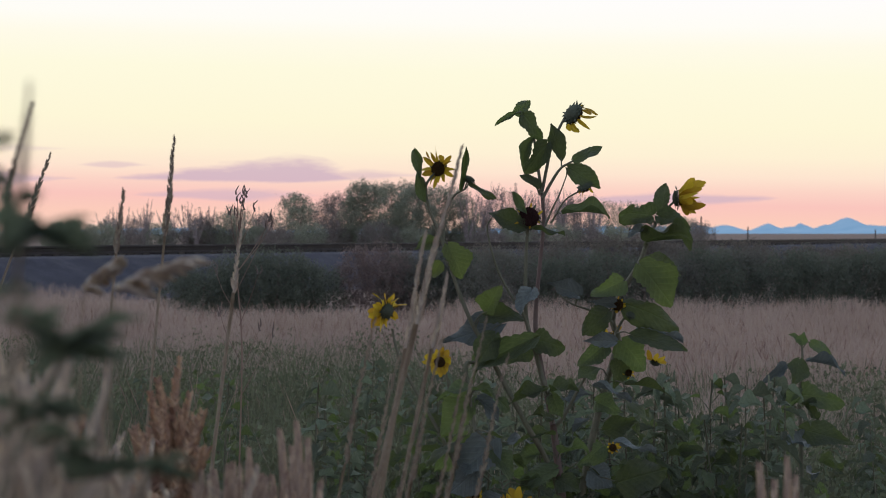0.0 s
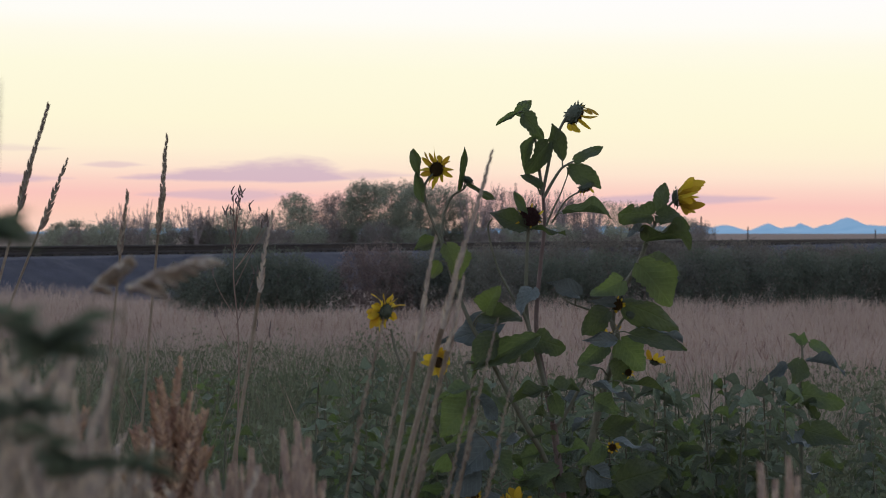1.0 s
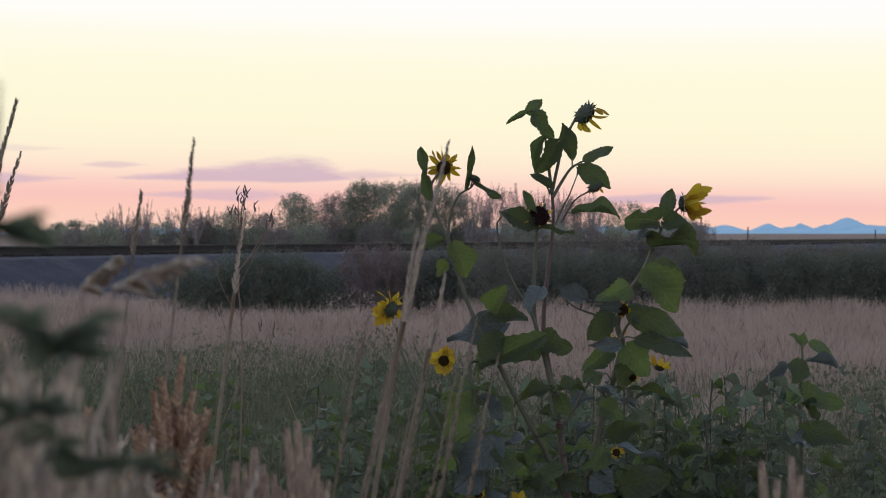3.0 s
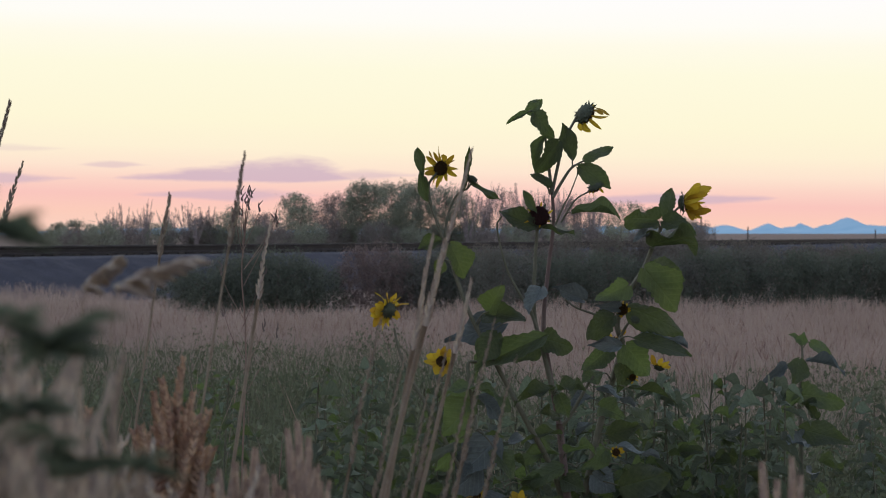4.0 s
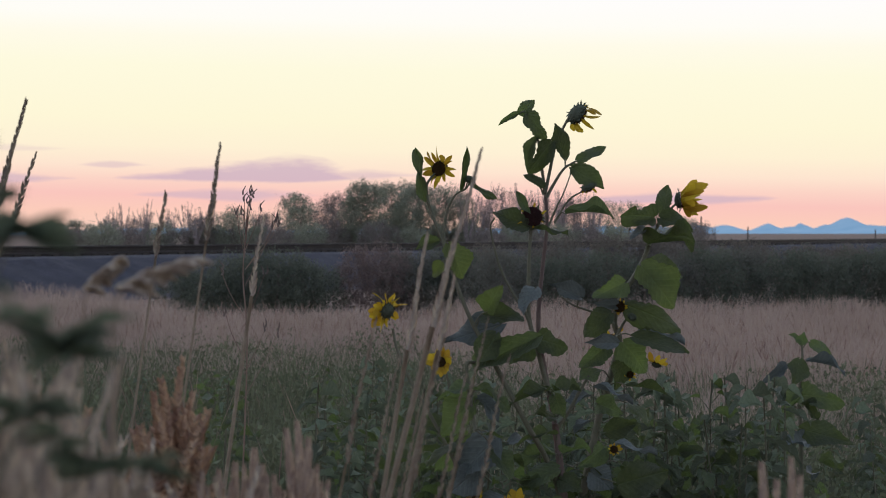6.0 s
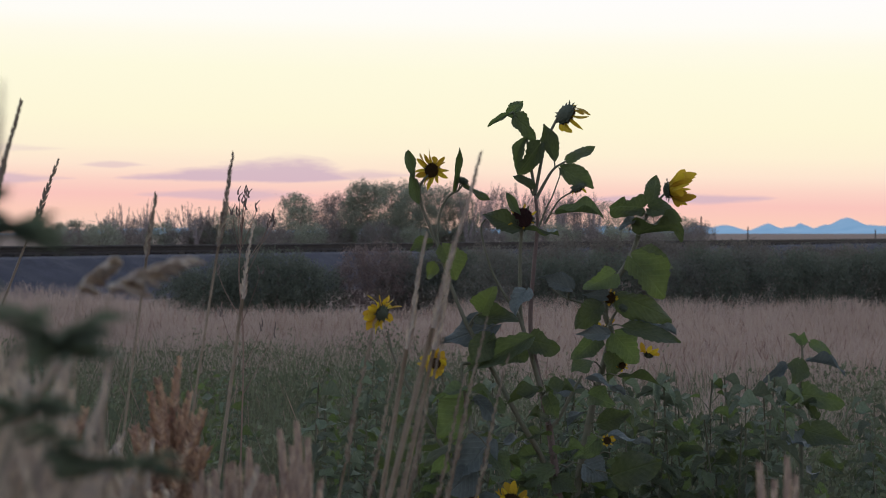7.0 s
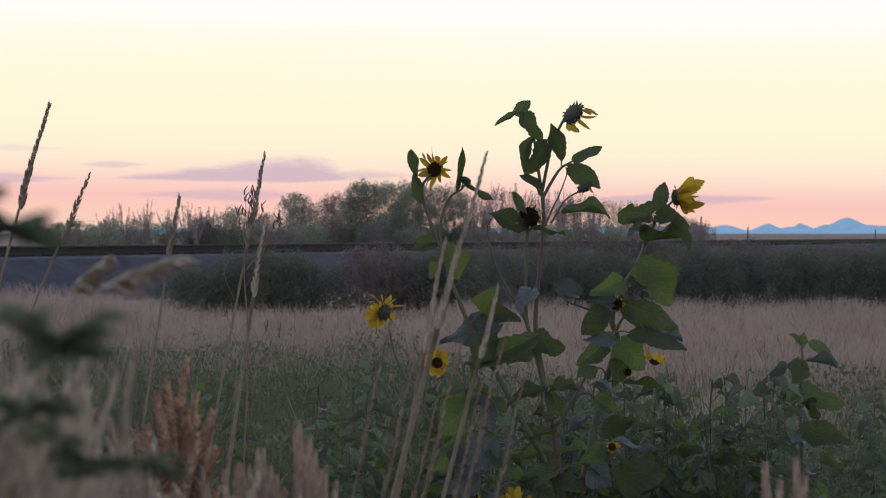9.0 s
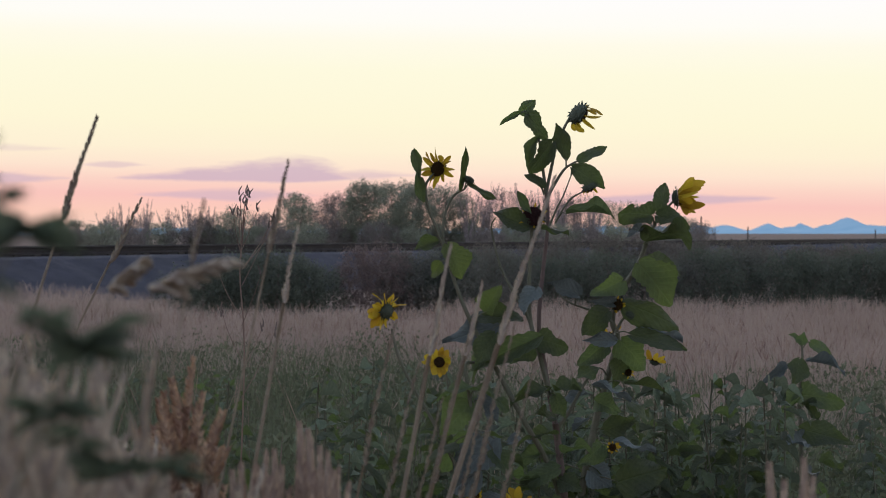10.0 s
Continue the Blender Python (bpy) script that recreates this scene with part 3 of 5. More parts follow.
def build_meadow():
    rng = np.random.default_rng(21)
    c = field(rng, 170000, 8.0, 27.5)
    e = edge_noise(c, 0.35, 4.0)
    keep = (c[:, 1] > meadow_edge(c) + rng.normal(size=len(c)) * 1.9 + 2.5 * e) & (c[:, 1] < meadow_end(c) + rng.normal(size=len(c)) * 0.5)
    c = c[keep]
    e2 = edge_noise(c, 1.1, 8.0)
    h = (0.42 + 0.17 * e2 + 0.015 * np.maximum(0, c[:, 0]) + 0.07 * np.clip(-c[:, 0] - 3.0, 0, 2)) * rng.uniform(0.75, 1.12, len(c))
    v, f = blades(rng, c, h, rng.uniform(0.0022, 0.0046, len(c)), 0.46, 1.35)
    tagged(mesh_from_arrays("dry_grass", v, f, M_STRAW), "dry pinkish-tan meadow grass in seed", "grass", kind="stuff")
    c = field(rng, 9000, 8.5, 24.0, 1.4)
    c = c[(c[:, 1] > meadow_edge(c) + 2.5 * edge_noise(c, 0.35, 4.0)) & (c[:, 1] < meadow_end(c))]
    h = 0.44 * rng.uniform(0.8, 1.3, len(c))
    v, f = blades(rng, c, h, rng.uniform(0.003, 0.006, len(c)), 0.3, 2.0)
    tagged(mesh_from_arrays("dark_seed_grass", v, f, M_STRAWDARK), "darker brown seed stalks among the dry grass", "grass", kind="stuff")
    # green carpet of weeds nearer the camera
    c = field(rng, 120000, 5.2, 20.0)
    e = edge_noise(c, 0.35, 4.0)
    keep = c[:, 1] < meadow_edge(c) + 0.6 + rng.normal(size=len(c)) * 1.0 + 2.5 * e
    c = c[keep]
    hmax = 0.40 + 0.05 * np.maximum(0, 9 - c[:, 1]) + 0.16 * edge_noise(c, 0.9, 2.0) + 0.10 * edge_noise(c, 2.3, 6.0)
    c[:, 2] = np.maximum(0.03, hmax) * rng.uniform(0.1, 1.0, len(c)) ** 0.6
    v, f = quads(rng, c, rng.uniform(0.015, 0.05, len(c)), 0.6)
    tagged(mesh_from_arrays("weed_carpet", v, f, M_WEEDFAR), "low green weeds covering the near meadow", "weeds", kind="stuff")
    c = field(rng, 24000, 4.5, 16.0)
    c = c[c[:, 1] < meadow_edge(c) + 1.0 + 2.5 * edge_noise(c, 0.35, 4.0)]
    v, f = blades(rng, c, rng.uniform(0.2, 0.55, len(c)), rng.uniform(0.004, 0.009, len(c)), 0.35, 0.7)
    tagged(mesh_from_arrays("green_grass", v, f, M_WEEDFAR), "green grass blades between the weeds", "grass", kind="stuff")
    # thin pale wisps standing in the weeds
    c = field(rng, 650, 5.0, 13.0)
    c = c[(c[:, 0] < 0.0 * c[:, 1]) | (rng.uniform(0, 1, len(c)) < 0.12)]
    h = np.clip(1.4 - rng.uniform(230, 430, len(c)) * c[:, 1] / 3144, 0.3, 1.0)
    v, f = blades(rng, c, h, rng.uniform(0.0015, 0.003, len(c)), 0.3, 1.6)
    tagged(mesh_from_arrays("wispy_grass", v, f, M_STRAWDARK), "thin pale dry grass wisps among green weeds", "grass", kind="stuff")
    # dry grass all round, also beside and behind the camera
    n = 26000
    r = 3.0 + 27.0 * np.sqrt(rng.uniform(0, 1, n))
    q = rng.uniform(0, 2 * math.pi, n)
    c = np.stack([r * np.cos(q), r * np.sin(q), np.zeros(n)], 1)
    c = c[(np.abs(c[:, 0]) > 0.27 * c[:, 1] + 0.8) & (c[:, 1] < 27)]
    v, f = blades(rng, c, rng.uniform(0.25, 0.5, len(c)), rng.uniform(0.006, 0.012, len(c)), 0.4, 1.6)
    tagged(mesh_from_arrays("surrounding_grass", v, f, M_STRAW), "dry tan grass spreading over the plain", "grass", kind="stuff")
    # short turf at the camera's feet
    c = np.stack([rng.uniform(-2.5, 2.5, 10000), rng.uniform(-3, 5.4, 10000), np.zeros(10000)], 1)
    v, f = blades(rng, c, rng.uniform(0.12, 0.4, len(c)), rng.uniform(0.003, 0.007, len(c)), 0.5, 0.8)
    tagged(mesh_from_arrays("short_grass", v, f, M_WEEDFAR), "short green grass on the near ground", "grass", kind="stuff")


build_meadow()


# ---------------------------------------------------------------- sunflowers
def petal_mesh(seed):
    rng = random.Random(seed)
    verts, faces = [], []
    n = 7
    curl, twist = rng.uniform(-1.0, 1.1), rng.uniform(-1.0, 1.0)
    sway = rng.uniform(-0.2, 0.2)
    for i in range(n):
        s = i / (n - 1)
        w = 0.5 * (math.sin(math.pi * (0.12 + 0.86 * s)) ** 0.7)
        for c in (-1, 0, 1):
            verts.append((s, c * w + sway * s * s, 0.12 * abs(c) * w + curl * s * s * 0.5 + twist * c * w * s))
    for i in range(n - 1):
        for k in range(2):
            a = i * 3 + k
            faces.append((a, a + 3, a + 4, a + 1))
    me = bpy.data.meshes.new("petal")
    me.from_pydata(verts, [], faces)
    me.materials.append(M_PETAL)
    me.polygons.foreach_set("use_smooth", [True] * len(me.polygons))
    return me


PETALS = [petal_mesh(i) for i in range(9)]


def dome(rx, rz, rings=6, segs=14, jit=0.0, seed=0):
    rng = random.Random(seed)
    verts, faces = [], []
    for i in range(rings):
        a = math.pi / 2 * i / (rings - 1)
        for k in range(segs):
            q = 2 * math.pi * (k + 0.5 * (i % 2)) / segs
            r = rx * math.cos(a) * (1 + rng.uniform(-jit, jit))
            verts.append((r * math.cos(q), r * math.sin(q), rz * math.sin(a) * (1 + rng.uniform(-jit, jit))))
    for i in range(rings - 1):
        for k in range(segs):
            a, b = i * segs + k, i * segs + (k + 1) % segs
            faces.append((a, b, b + segs, a + segs))
    faces.append(tuple(range(segs))[::-1])
    return verts, faces


def florets(rx, seed):
    """Small upright cones packed on the disc."""
    rng = random.Random(seed)
    verts, faces = [], []
    for i in range(90):
        r, a = rx * math.sqrt(i / 90.0), i * 2.39996
        c = Vector((r * math.cos(a), r * math.sin(a), rx * 0.35 * math.sqrt(max(0, 1 - (r / rx) ** 2))))
        h, w = rx * rng.uniform(0.16, 0.32), rx * 0.075
        b = len(verts)
        for q in range(4):
            verts.append(c + Vector((w * math.cos(q * 1.571), w * math.sin(q * 1.571), 0)))
        verts.append(c + Vector((rng.uniform(-w, w), rng.uniform(-w, w), h)))
        faces += [(b + q, b + (q + 1) % 4, b + 4) for q in range(4)]
    return verts, faces


def flower_head(plant, base, centre, facing, r, petal_len, angles, seed, dry=False, lean=0.2, petal_w=0.011):
    """Disc with florets, green calyx with pointed bracts, and a petal at each of the angles (degrees round the disc)."""
    rng = random.Random(seed)
    m = Vector(facing).to_track_quat("Z", "Y").to_matrix().to_4x4()
    m.translation = Vector(centre) - Vector(base)
    v, f = dome(r, r * 0.35, jit=0.06, seed=seed)
    fv, ff = florets(r, seed)
    k = len(v)
    v += [tuple(p) for p in fv]
    f += [tuple(i + k for i in q) for q in ff]
    head = mesh_object("flower_head", v, f, M_DISCDRY if dry else M_DISC if angles else M_CALYX, plant, "withered brown seed head" if dry else "dark brown sunflower disc" if angles else "closed green sunflower bud")
    head.matrix_basis = m
    v, f = dome(r * 1.05, -r * 0.75, seed=seed + 1)
    v = [(a, b, c - 0.001) for a, b, c in v]
    for ring, (n, ext, out) in enumerate(((13, 0.9, 0.35), (11, 0.7, 0.75))):
        for i in range(n):
            a = 2 * math.pi * (i + 0.5 * ring) / n + rng.uniform(-0.1, 0.1)
            d, s = Vector((math.cos(a), math.sin(a), 0)), Vector((-math.sin(a), math.cos(a), 0))
            q = d * r * (0.98 - 0.2 * ring) + Vector((0, 0, -r * 0.15 * (1 + 2 * ring)))
            e = q + d * r * ext * rng.uniform(0.3, 0.75) + Vector((0, 0, r * rng.uniform(-0.5, 0.35) * (1 - out)))
            k = len(v)
            v += [tuple(q + s * r * 0.2), tuple(q - s * r * 0.2), tuple(e), tuple((q + e) / 2 + Vector((0, 0, -r * 0.1)))]
            f += [(k, k + 3, k + 2), (k + 3, k + 1, k + 2), (k, k + 1, k + 3)]
    mesh_object("calyx", v, f, M_CALYX, head, "green pointed bracts")
    for i, a in enumerate(angles):
        a = radians(a + rng.uniform(-6, 6))
        b = Vector((math.cos(a), math.sin(a), 0)) * r * 0.92
        ln = petal_len * rng.uniform(0.6, 1.2)
        e = b + Vector((math.cos(a + rng.uniform(-0.25, 0.25)), math.sin(a + rng.uniform(-0.25, 0.25)), lean + rng.uniform(-0.5, 0.5))).normalized() * ln
        share("petal", rng.choice(PETALS), head, aim(b, e, petal_w * rng.uniform(0.8, 1.2), (0, 0, 1), rng.uniform(-0.5, 0.5)))
    return head


STEM_RUNS = {}


def stems(plant, base, lines, mat=None):
    """Each line: (points, first radius, last radius); one mesh each."""
    b = np.array(base)
    for pts, r0, r1 in lines:
        STEM_RUNS.setdefault(plant.name, []).extend(smooth_line(np.array(pts) - b, 8))
        v, f = [], []
        tube(v, f, [np.array(q) - b for q in pts], r0, r1, 7, 5)
        mesh_object("stem", v, f, mat or M_STEM, plant)


def put_leaves(plant, base, rows, seed):
    """Rows: (foot, tip, width, kind, face): kind g green, w grey with sky light in its colour, s slim; face: which way
    the blade looks.
    """
    rng = random.Random(seed)
    b = Vector(base)
    sets = {"g": LEAVES, "w": LEAVES_GREY, "s": LEAVES_SLIM, "k": LEAVES_SICKLE, "y": LEAVES_PALE}
    faces = {"c": (0, -1, 0.25), "u": (0.1, -0.35, 1), "r": (0.8, -0.6, 0.3), "l": (-0.8, -0.6, 0.3), "b": (0.2, 0.8, 0.7)}
    for foot, tip, w, kind, face in rows:
        foot, tip = Vector(foot) - b, Vector(tip) - b
        tip = tip + Vector((0, rng.uniform(-0.02, 0.02), 0))
        me = rng.choice(sets[kind])
        up = Vector(faces[face]) + Vector((rng.uniform(-0.2, 0.2), 0, rng.uniform(-0.2, 0.2)))
        share("leaf", me, plant, aim(foot, tip, w * (0.9 if foot.z + b.z > 1.5 else 0.98), up), "leaf with blue-grey sky light in its colour" if kind == "w" else "")
        run = np.array(STEM_RUNS[plant.name])
        low = run + (0, 0, 0.02)
        near = run[np.argmin(np.linalg.norm(low - np.array(foot), axis=1))]
        if 0.012 < np.linalg.norm(near - np.array(foot)) < 0.22:
            v, f = [], []
            mid = (near + np.array(foot)) / 2 + (0, 0, 0.008)
            tube(v, f, [near, mid, np.array(foot)], 0.0024, 0.0014, 5, 3)
            mesh_object("leaf_stalk", v, f, M_STEM, plant)


def wild_leaves(plant, rows, seed):
    """Rows: (stem point in plant space, count, reach): leaves on stalks round a stem."""
    rng = random.Random(seed)
    for at, count, reach in rows:
        at = Vector(at)
        for i in range(count):
            a = rng.uniform(0, 2 * math.pi)
            d = Vector((math.cos(a), abs(math.sin(a)) * 0.9 - 0.15, rng.uniform(-0.1, 0.55)))
            foot = at + Vector((0, 0, rng.uniform(-0.06, 0.06)))
            mid = foot + d * reach * rng.uniform(0.45, 0.7)
            ln = reach * rng.uniform(0.45, 0.95)
            tip = mid + Vector((d.x, d.y * 0.7, rng.uniform(-0.6, 0.1))).normalized() * ln
            v, f = [], []
            tube(v, f, [foot, (foot + mid) / 2 + Vector((0, 0, 0.01)), mid], 0.0022, 0.0014, 4, 2)
            mesh_object("leaf_stalk", v, f, M_STEM, plant)
            grey = rng.random() < 0.16
            share("leaf", rng.choice(LEAVES_GREY if grey else LEAVES), plant, aim(mid, tip, ln * rng.uniform(0.6, 0.8), (rng.uniform(-0.5, 0.5), rng.uniform(-0.8, 0.3), 1)), "leaf with blue-grey sky light in its colour" if grey else "")


B_MID, B_LEFT, B_RIGHT = (0.375, 4.500, -0.002), (0.326, 4.420, 0.023), (0.294, 4.580, -0.027)
ALL_ROUND = list(range(0, 360, 22))


def build_sunflower_tall():
    s = empty_thing("sunflower", B_MID, "tall branched wild sunflower with a drooping yellow head", "sunflower", "wild sunflowers")
    stems(s, B_MID, [
        ([(0.375, 4.500, -0.002), (0.338, 4.500, 0.487), (0.310, 4.500, 0.731), (0.288, 4.500, 0.917)], 0.013, 0.009),
        ([(0.288, 4.500, 0.910), (0.263, 4.500, 1.046), (0.246, 4.500, 1.168), (0.258, 4.500, 1.318), (0.269, 4.500, 1.419), (0.265, 4.500, 1.512)], 0.0072, 0.0042)], M_STEMRED)
    stems(s, B_MID, [
        ([(0.265, 4.500, 1.504), (0.255, 4.500, 1.576), (0.247, 4.500, 1.640), (0.239, 4.500, 1.673), (0.220, 4.500, 1.712)], 0.0045, 0.002),
        ([(0.265, 4.500, 1.502), (0.279, 4.500, 1.569), (0.293, 4.500, 1.633), (0.310, 4.500, 1.665), (0.328, 4.500, 1.697), (0.338, 4.500, 1.703)], 0.0045, 0.003),
        ([(0.267, 4.490, 1.490), (0.287, 4.490, 1.526), (0.310, 4.490, 1.561), (0.331, 4.490, 1.576), (0.351, 4.490, 1.586)], 0.0048, 0.002),
        ([(0.272, 4.480, 1.419), (0.293, 4.480, 1.468), (0.308, 4.480, 1.497), (0.330, 4.480, 1.554)], 0.003, 0.0015),
        ([(0.287, 4.490, 1.426), (0.323, 4.490, 1.483), (0.363, 4.490, 1.508)], 0.0028, 0.002),
        ([(0.260, 4.490, 1.497), (0.251, 4.490, 1.518), (0.230, 4.490, 1.544)], 0.003, 0.0015)])
    stems(s, B_MID, [
        ([(0.271, 4.460, 0.993), (0.243, 4.460, 1.106), (0.221, 4.460, 1.191), (0.221, 4.460, 1.319), (0.227, 4.460, 1.418)], 0.007, 0.004),
        ([(0.228, 4.450, 1.156), (0.212, 4.450, 1.199), (0.181, 4.450, 1.249), (0.147, 4.450, 1.319), (0.125, 4.450, 1.411), (0.136, 4.450, 1.440)], 0.005, 0.0018),
        ([(0.288, 4.500, 0.903), (0.317, 4.500, 0.939), (0.352, 4.500, 1.003), (0.374, 4.500, 1.039)], 0.006, 0.003)])
    put_leaves(s, B_MID, [
        ((0.199, 4.500, 1.705), (0.236, 4.500, 1.736), 0.040, "g", "c"), ((0.201, 4.490, 1.705), (0.147, 4.490, 1.674), 0.020, "s", "c"), ((0.219, 4.480, 1.699), (0.268, 4.480, 1.645), 0.054, "g", "c"),
        ((0.314, 4.490, 1.590), (0.290, 4.490, 1.678), 0.045, "g", "c"), ((0.346, 4.480, 1.585), (0.416, 4.480, 1.619), 0.048, "g", "c"), ((0.330, 4.470, 1.565), (0.415, 4.470, 1.514), 0.056, "g", "c"),
        ((0.247, 4.500, 1.648), (0.220, 4.500, 1.562), 0.034, "k", "c"), ((0.279, 4.480, 1.628), (0.222, 4.480, 1.550), 0.055, "g", "c"), ((0.259, 4.470, 1.518), (0.213, 4.470, 1.553), 0.032, "g", "c"),
        ((0.313, 4.450, 1.448), (0.421, 4.400, 1.470), 0.032, "s", "u"), ((0.216, 4.440, 1.416), (0.134, 4.420, 1.458), 0.062, "g", "c"), ((0.223, 4.440, 1.452), (0.189, 4.440, 1.509), 0.024, "s", "c"),
        ((0.235, 4.460, 1.411), (0.316, 4.400, 1.407), 0.03, "s", "u"), ((0.236, 4.410, 1.141), (0.072, 4.370, 1.071), 0.071, "g", "c"), ((0.242, 4.450, 1.135), (0.311, 4.410, 1.121), 0.071, "g", "c"),
        ((0.237, 4.490, 1.127), (0.171, 4.450, 1.076), 0.057, "g", "c"), ((0.234, 4.430, 1.261), (0.204, 4.390, 1.209), 0.054, "w", "c"), ((0.264, 4.470, 1.006), (0.183, 4.430, 1.010), 0.042, "g", "u"),
        ((0.264, 4.410, 1.009), (0.168, 4.370, 0.993), 0.042, "g", "u"), ((0.284, 4.450, 0.895), (0.198, 4.410, 0.910), 0.034, "g", "u"), ((0.287, 4.490, 0.839), (0.176, 4.450, 0.852), 0.040, "g", "u"),
        ((0.287, 4.430, 1.007), (0.338, 4.390, 1.027), 0.042, "g", "u"), ((0.293, 4.470, 0.807), (0.206, 4.430, 0.781), 0.059, "g", "c"), ((0.303, 4.410, 0.854), (0.364, 4.370, 0.876), 0.048, "g", "u"),
        ((0.284, 4.450, 0.937), (0.233, 4.410, 0.955), 0.042, "g", "u"), ((0.297, 4.490, 0.776), (0.348, 4.450, 0.759), 0.062, "g", "c"), ((0.283, 4.430, 0.996), (0.302, 4.390, 0.950), 0.048, "g", "c")], 1)
    flower_head(s, B_MID, (0.349, 4.500, 1.700), (0.74, 0.42, -0.52), 0.027, 0.042, list(range(0, 360, 36)), 2, lean=1.1, petal_w=0.012)
    flower_head(s, B_MID, (0.373, 4.480, 1.514), (0.4, 0.3, -0.8), 0.017, 0.014, [190, 250, 290, 330], 3, lean=0.7, petal_w=0.006)
    flower_head(s, B_MID, (0.229, 4.450, 1.442), (0.05, -0.9, 0.35), 0.026, 0.018, [20, 80, 150, 210, 280, 330], 4, dry=True, lean=0.6, petal_w=0.005)
    wild_leaves(s, [((-0.04, 0.03, 0.76), 5, 0.08), ((-0.03, 0.0, 0.66), 9, 0.09), ((-0.02, 0.0, 0.58), 8, 0.11), ((0.0, 0.0, 0.40), 5, 0.12)], 6)
    return s


def build_sunflower_left():
    s = empty_thing("sunflower", B_LEFT, "wild sunflower with an open yellow flower and a closed bud", "sunflower", "wild sunflowers")
    stems(s, B_LEFT, [
        ([(0.326, 4.420, 0.023), (0.335, 4.480, 0.45), (0.304, 4.515, 0.72), (0.262, 4.470, 0.838), (0.215, 4.420, 0.923), (0.162, 4.420, 1.024), (0.121, 4.420, 1.102), (0.083, 4.420, 1.172), (0.053, 4.420, 1.243), (0.027, 4.420, 1.320), (0.013, 4.420, 1.376)], 0.0088, 0.0042),
        ([(0.013, 4.420, 1.369), (-0.007, 4.420, 1.418), (-0.027, 4.420, 1.474), (-0.032, 4.420, 1.517), (-0.022, 4.420, 1.538), (-0.008, 4.420, 1.553)], 0.0042, 0.003),
        ([(0.013, 4.420, 1.362), (0.011, 4.420, 1.411), (0.020, 4.420, 1.460), (0.039, 4.420, 1.496), (0.065, 4.420, 1.512), (0.076, 4.420, 1.528)], 0.0038, 0.0022),
        ([(0.085, 4.400, 1.082), (0.064, 4.380, 1.077), (0.070, 4.380, 1.014), (0.085, 4.380, 0.916)], 0.004, 0.005),
        ([(-0.118, 4.400, 1.166), (-0.106, 4.400, 1.110), (-0.076, 4.400, 1.040), (-0.006, 4.400, 0.914), (0.064, 4.400, 0.774)], 0.003, 0.005),
        ([(0.022, 4.400, 1.012), (0.015, 4.400, 1.054), (0.008, 4.400, 1.075)], 0.003, 0.002)])
    put_leaves(s, B_LEFT, [
        ((-0.045, 4.420, 1.542), (-0.060, 4.420, 1.615), 0.026, "s", "c"), ((-0.034, 4.410, 1.480), (-0.053, 4.410, 1.554), 0.027, "s", "c"), ((0.053, 4.420, 1.508), (0.070, 4.420, 1.615), 0.022, "s", "c"),
        ((0.073, 4.410, 1.525), (0.147, 4.400, 1.487), 0.026, "s", "c"), ((0.022, 4.400, 1.373), (0.062, 4.400, 1.292), 0.070, "y", "c"), ((-0.003, 4.440, 1.383), (-0.059, 4.440, 1.362), 0.04, "g", "c"),
        ((0.003, 4.440, 1.331), (-0.020, 4.440, 1.291), 0.035, "y", "c"), ((0.116, 4.360, 1.210), (0.137, 4.320, 1.265), 0.059, "y", "c"), ((0.109, 4.400, 1.198), (0.205, 4.360, 1.186), 0.059, "g", "c"),
        ((0.153, 4.440, 1.174), (0.007, 4.400, 1.133), 0.076, "w", "c"), ((0.137, 4.380, 1.153), (0.094, 4.340, 1.084), 0.073, "g", "c"), ((0.128, 4.420, 1.109), (0.067, 4.380, 1.053), 0.048, "g", "u"),
        ((0.086, 4.360, 1.016), (0.001, 4.320, 1.028), 0.048, "g", "u"), ((0.092, 4.400, 1.012), (0.169, 4.360, 1.002), 0.042, "g", "u"), ((0.082, 4.440, 0.995), (0.014, 4.400, 0.968), 0.062, "g", "c"),
        ((0.072, 4.380, 0.981), (0.006, 4.340, 0.913), 0.087, "y", "c"), ((0.093, 4.420, 0.988), (0.148, 4.380, 0.951), 0.042, "w", "u"), ((0.105, 4.360, 0.905), (0.168, 4.320, 0.909), 0.036, "g", "u"),
        ((0.134, 4.400, 0.892), (0.039, 4.360, 0.794), 0.101, "w", "c"), ((0.065, 4.440, 0.896), (-0.013, 4.400, 0.814), 0.070, "g", "c"), ((0.134, 4.380, 0.861), (0.167, 4.340, 0.800), 0.056, "g", "c"),
        ((0.022, 4.420, 0.940), (-0.047, 4.380, 0.917), 0.048, "g", "u"), ((0.043, 4.360, 0.877), (-0.033, 4.320, 0.868), 0.050, "g", "u"), ((0.092, 4.400, 0.816), (0.022, 4.360, 0.763), 0.076, "w", "c")], 2)
    flower_head(s, B_LEFT, (-0.001, 4.420, 1.562), (-0.35, -0.82, 0.10), 0.019, 0.036, ALL_ROUND, 12, lean=0.5, petal_w=0.012)
    flower_head(s, B_LEFT, (0.076, 4.420, 1.536), (0.4, -0.1, 0.9), 0.014, 0.008, [], 13)
    flower_head(s, B_LEFT, (-0.132, 4.400, 1.211), (-0.62, 0.68, 0.25), 0.018, 0.036, list(range(0, 360, 17)), 14, lean=0.25, petal_w=0.016)
    flower_head(s, B_LEFT, (-0.001, 4.380, 1.084), (0.1, -0.85, 0.3), 0.014, 0.025, ALL_ROUND, 15, lean=0.1, petal_w=0.016)
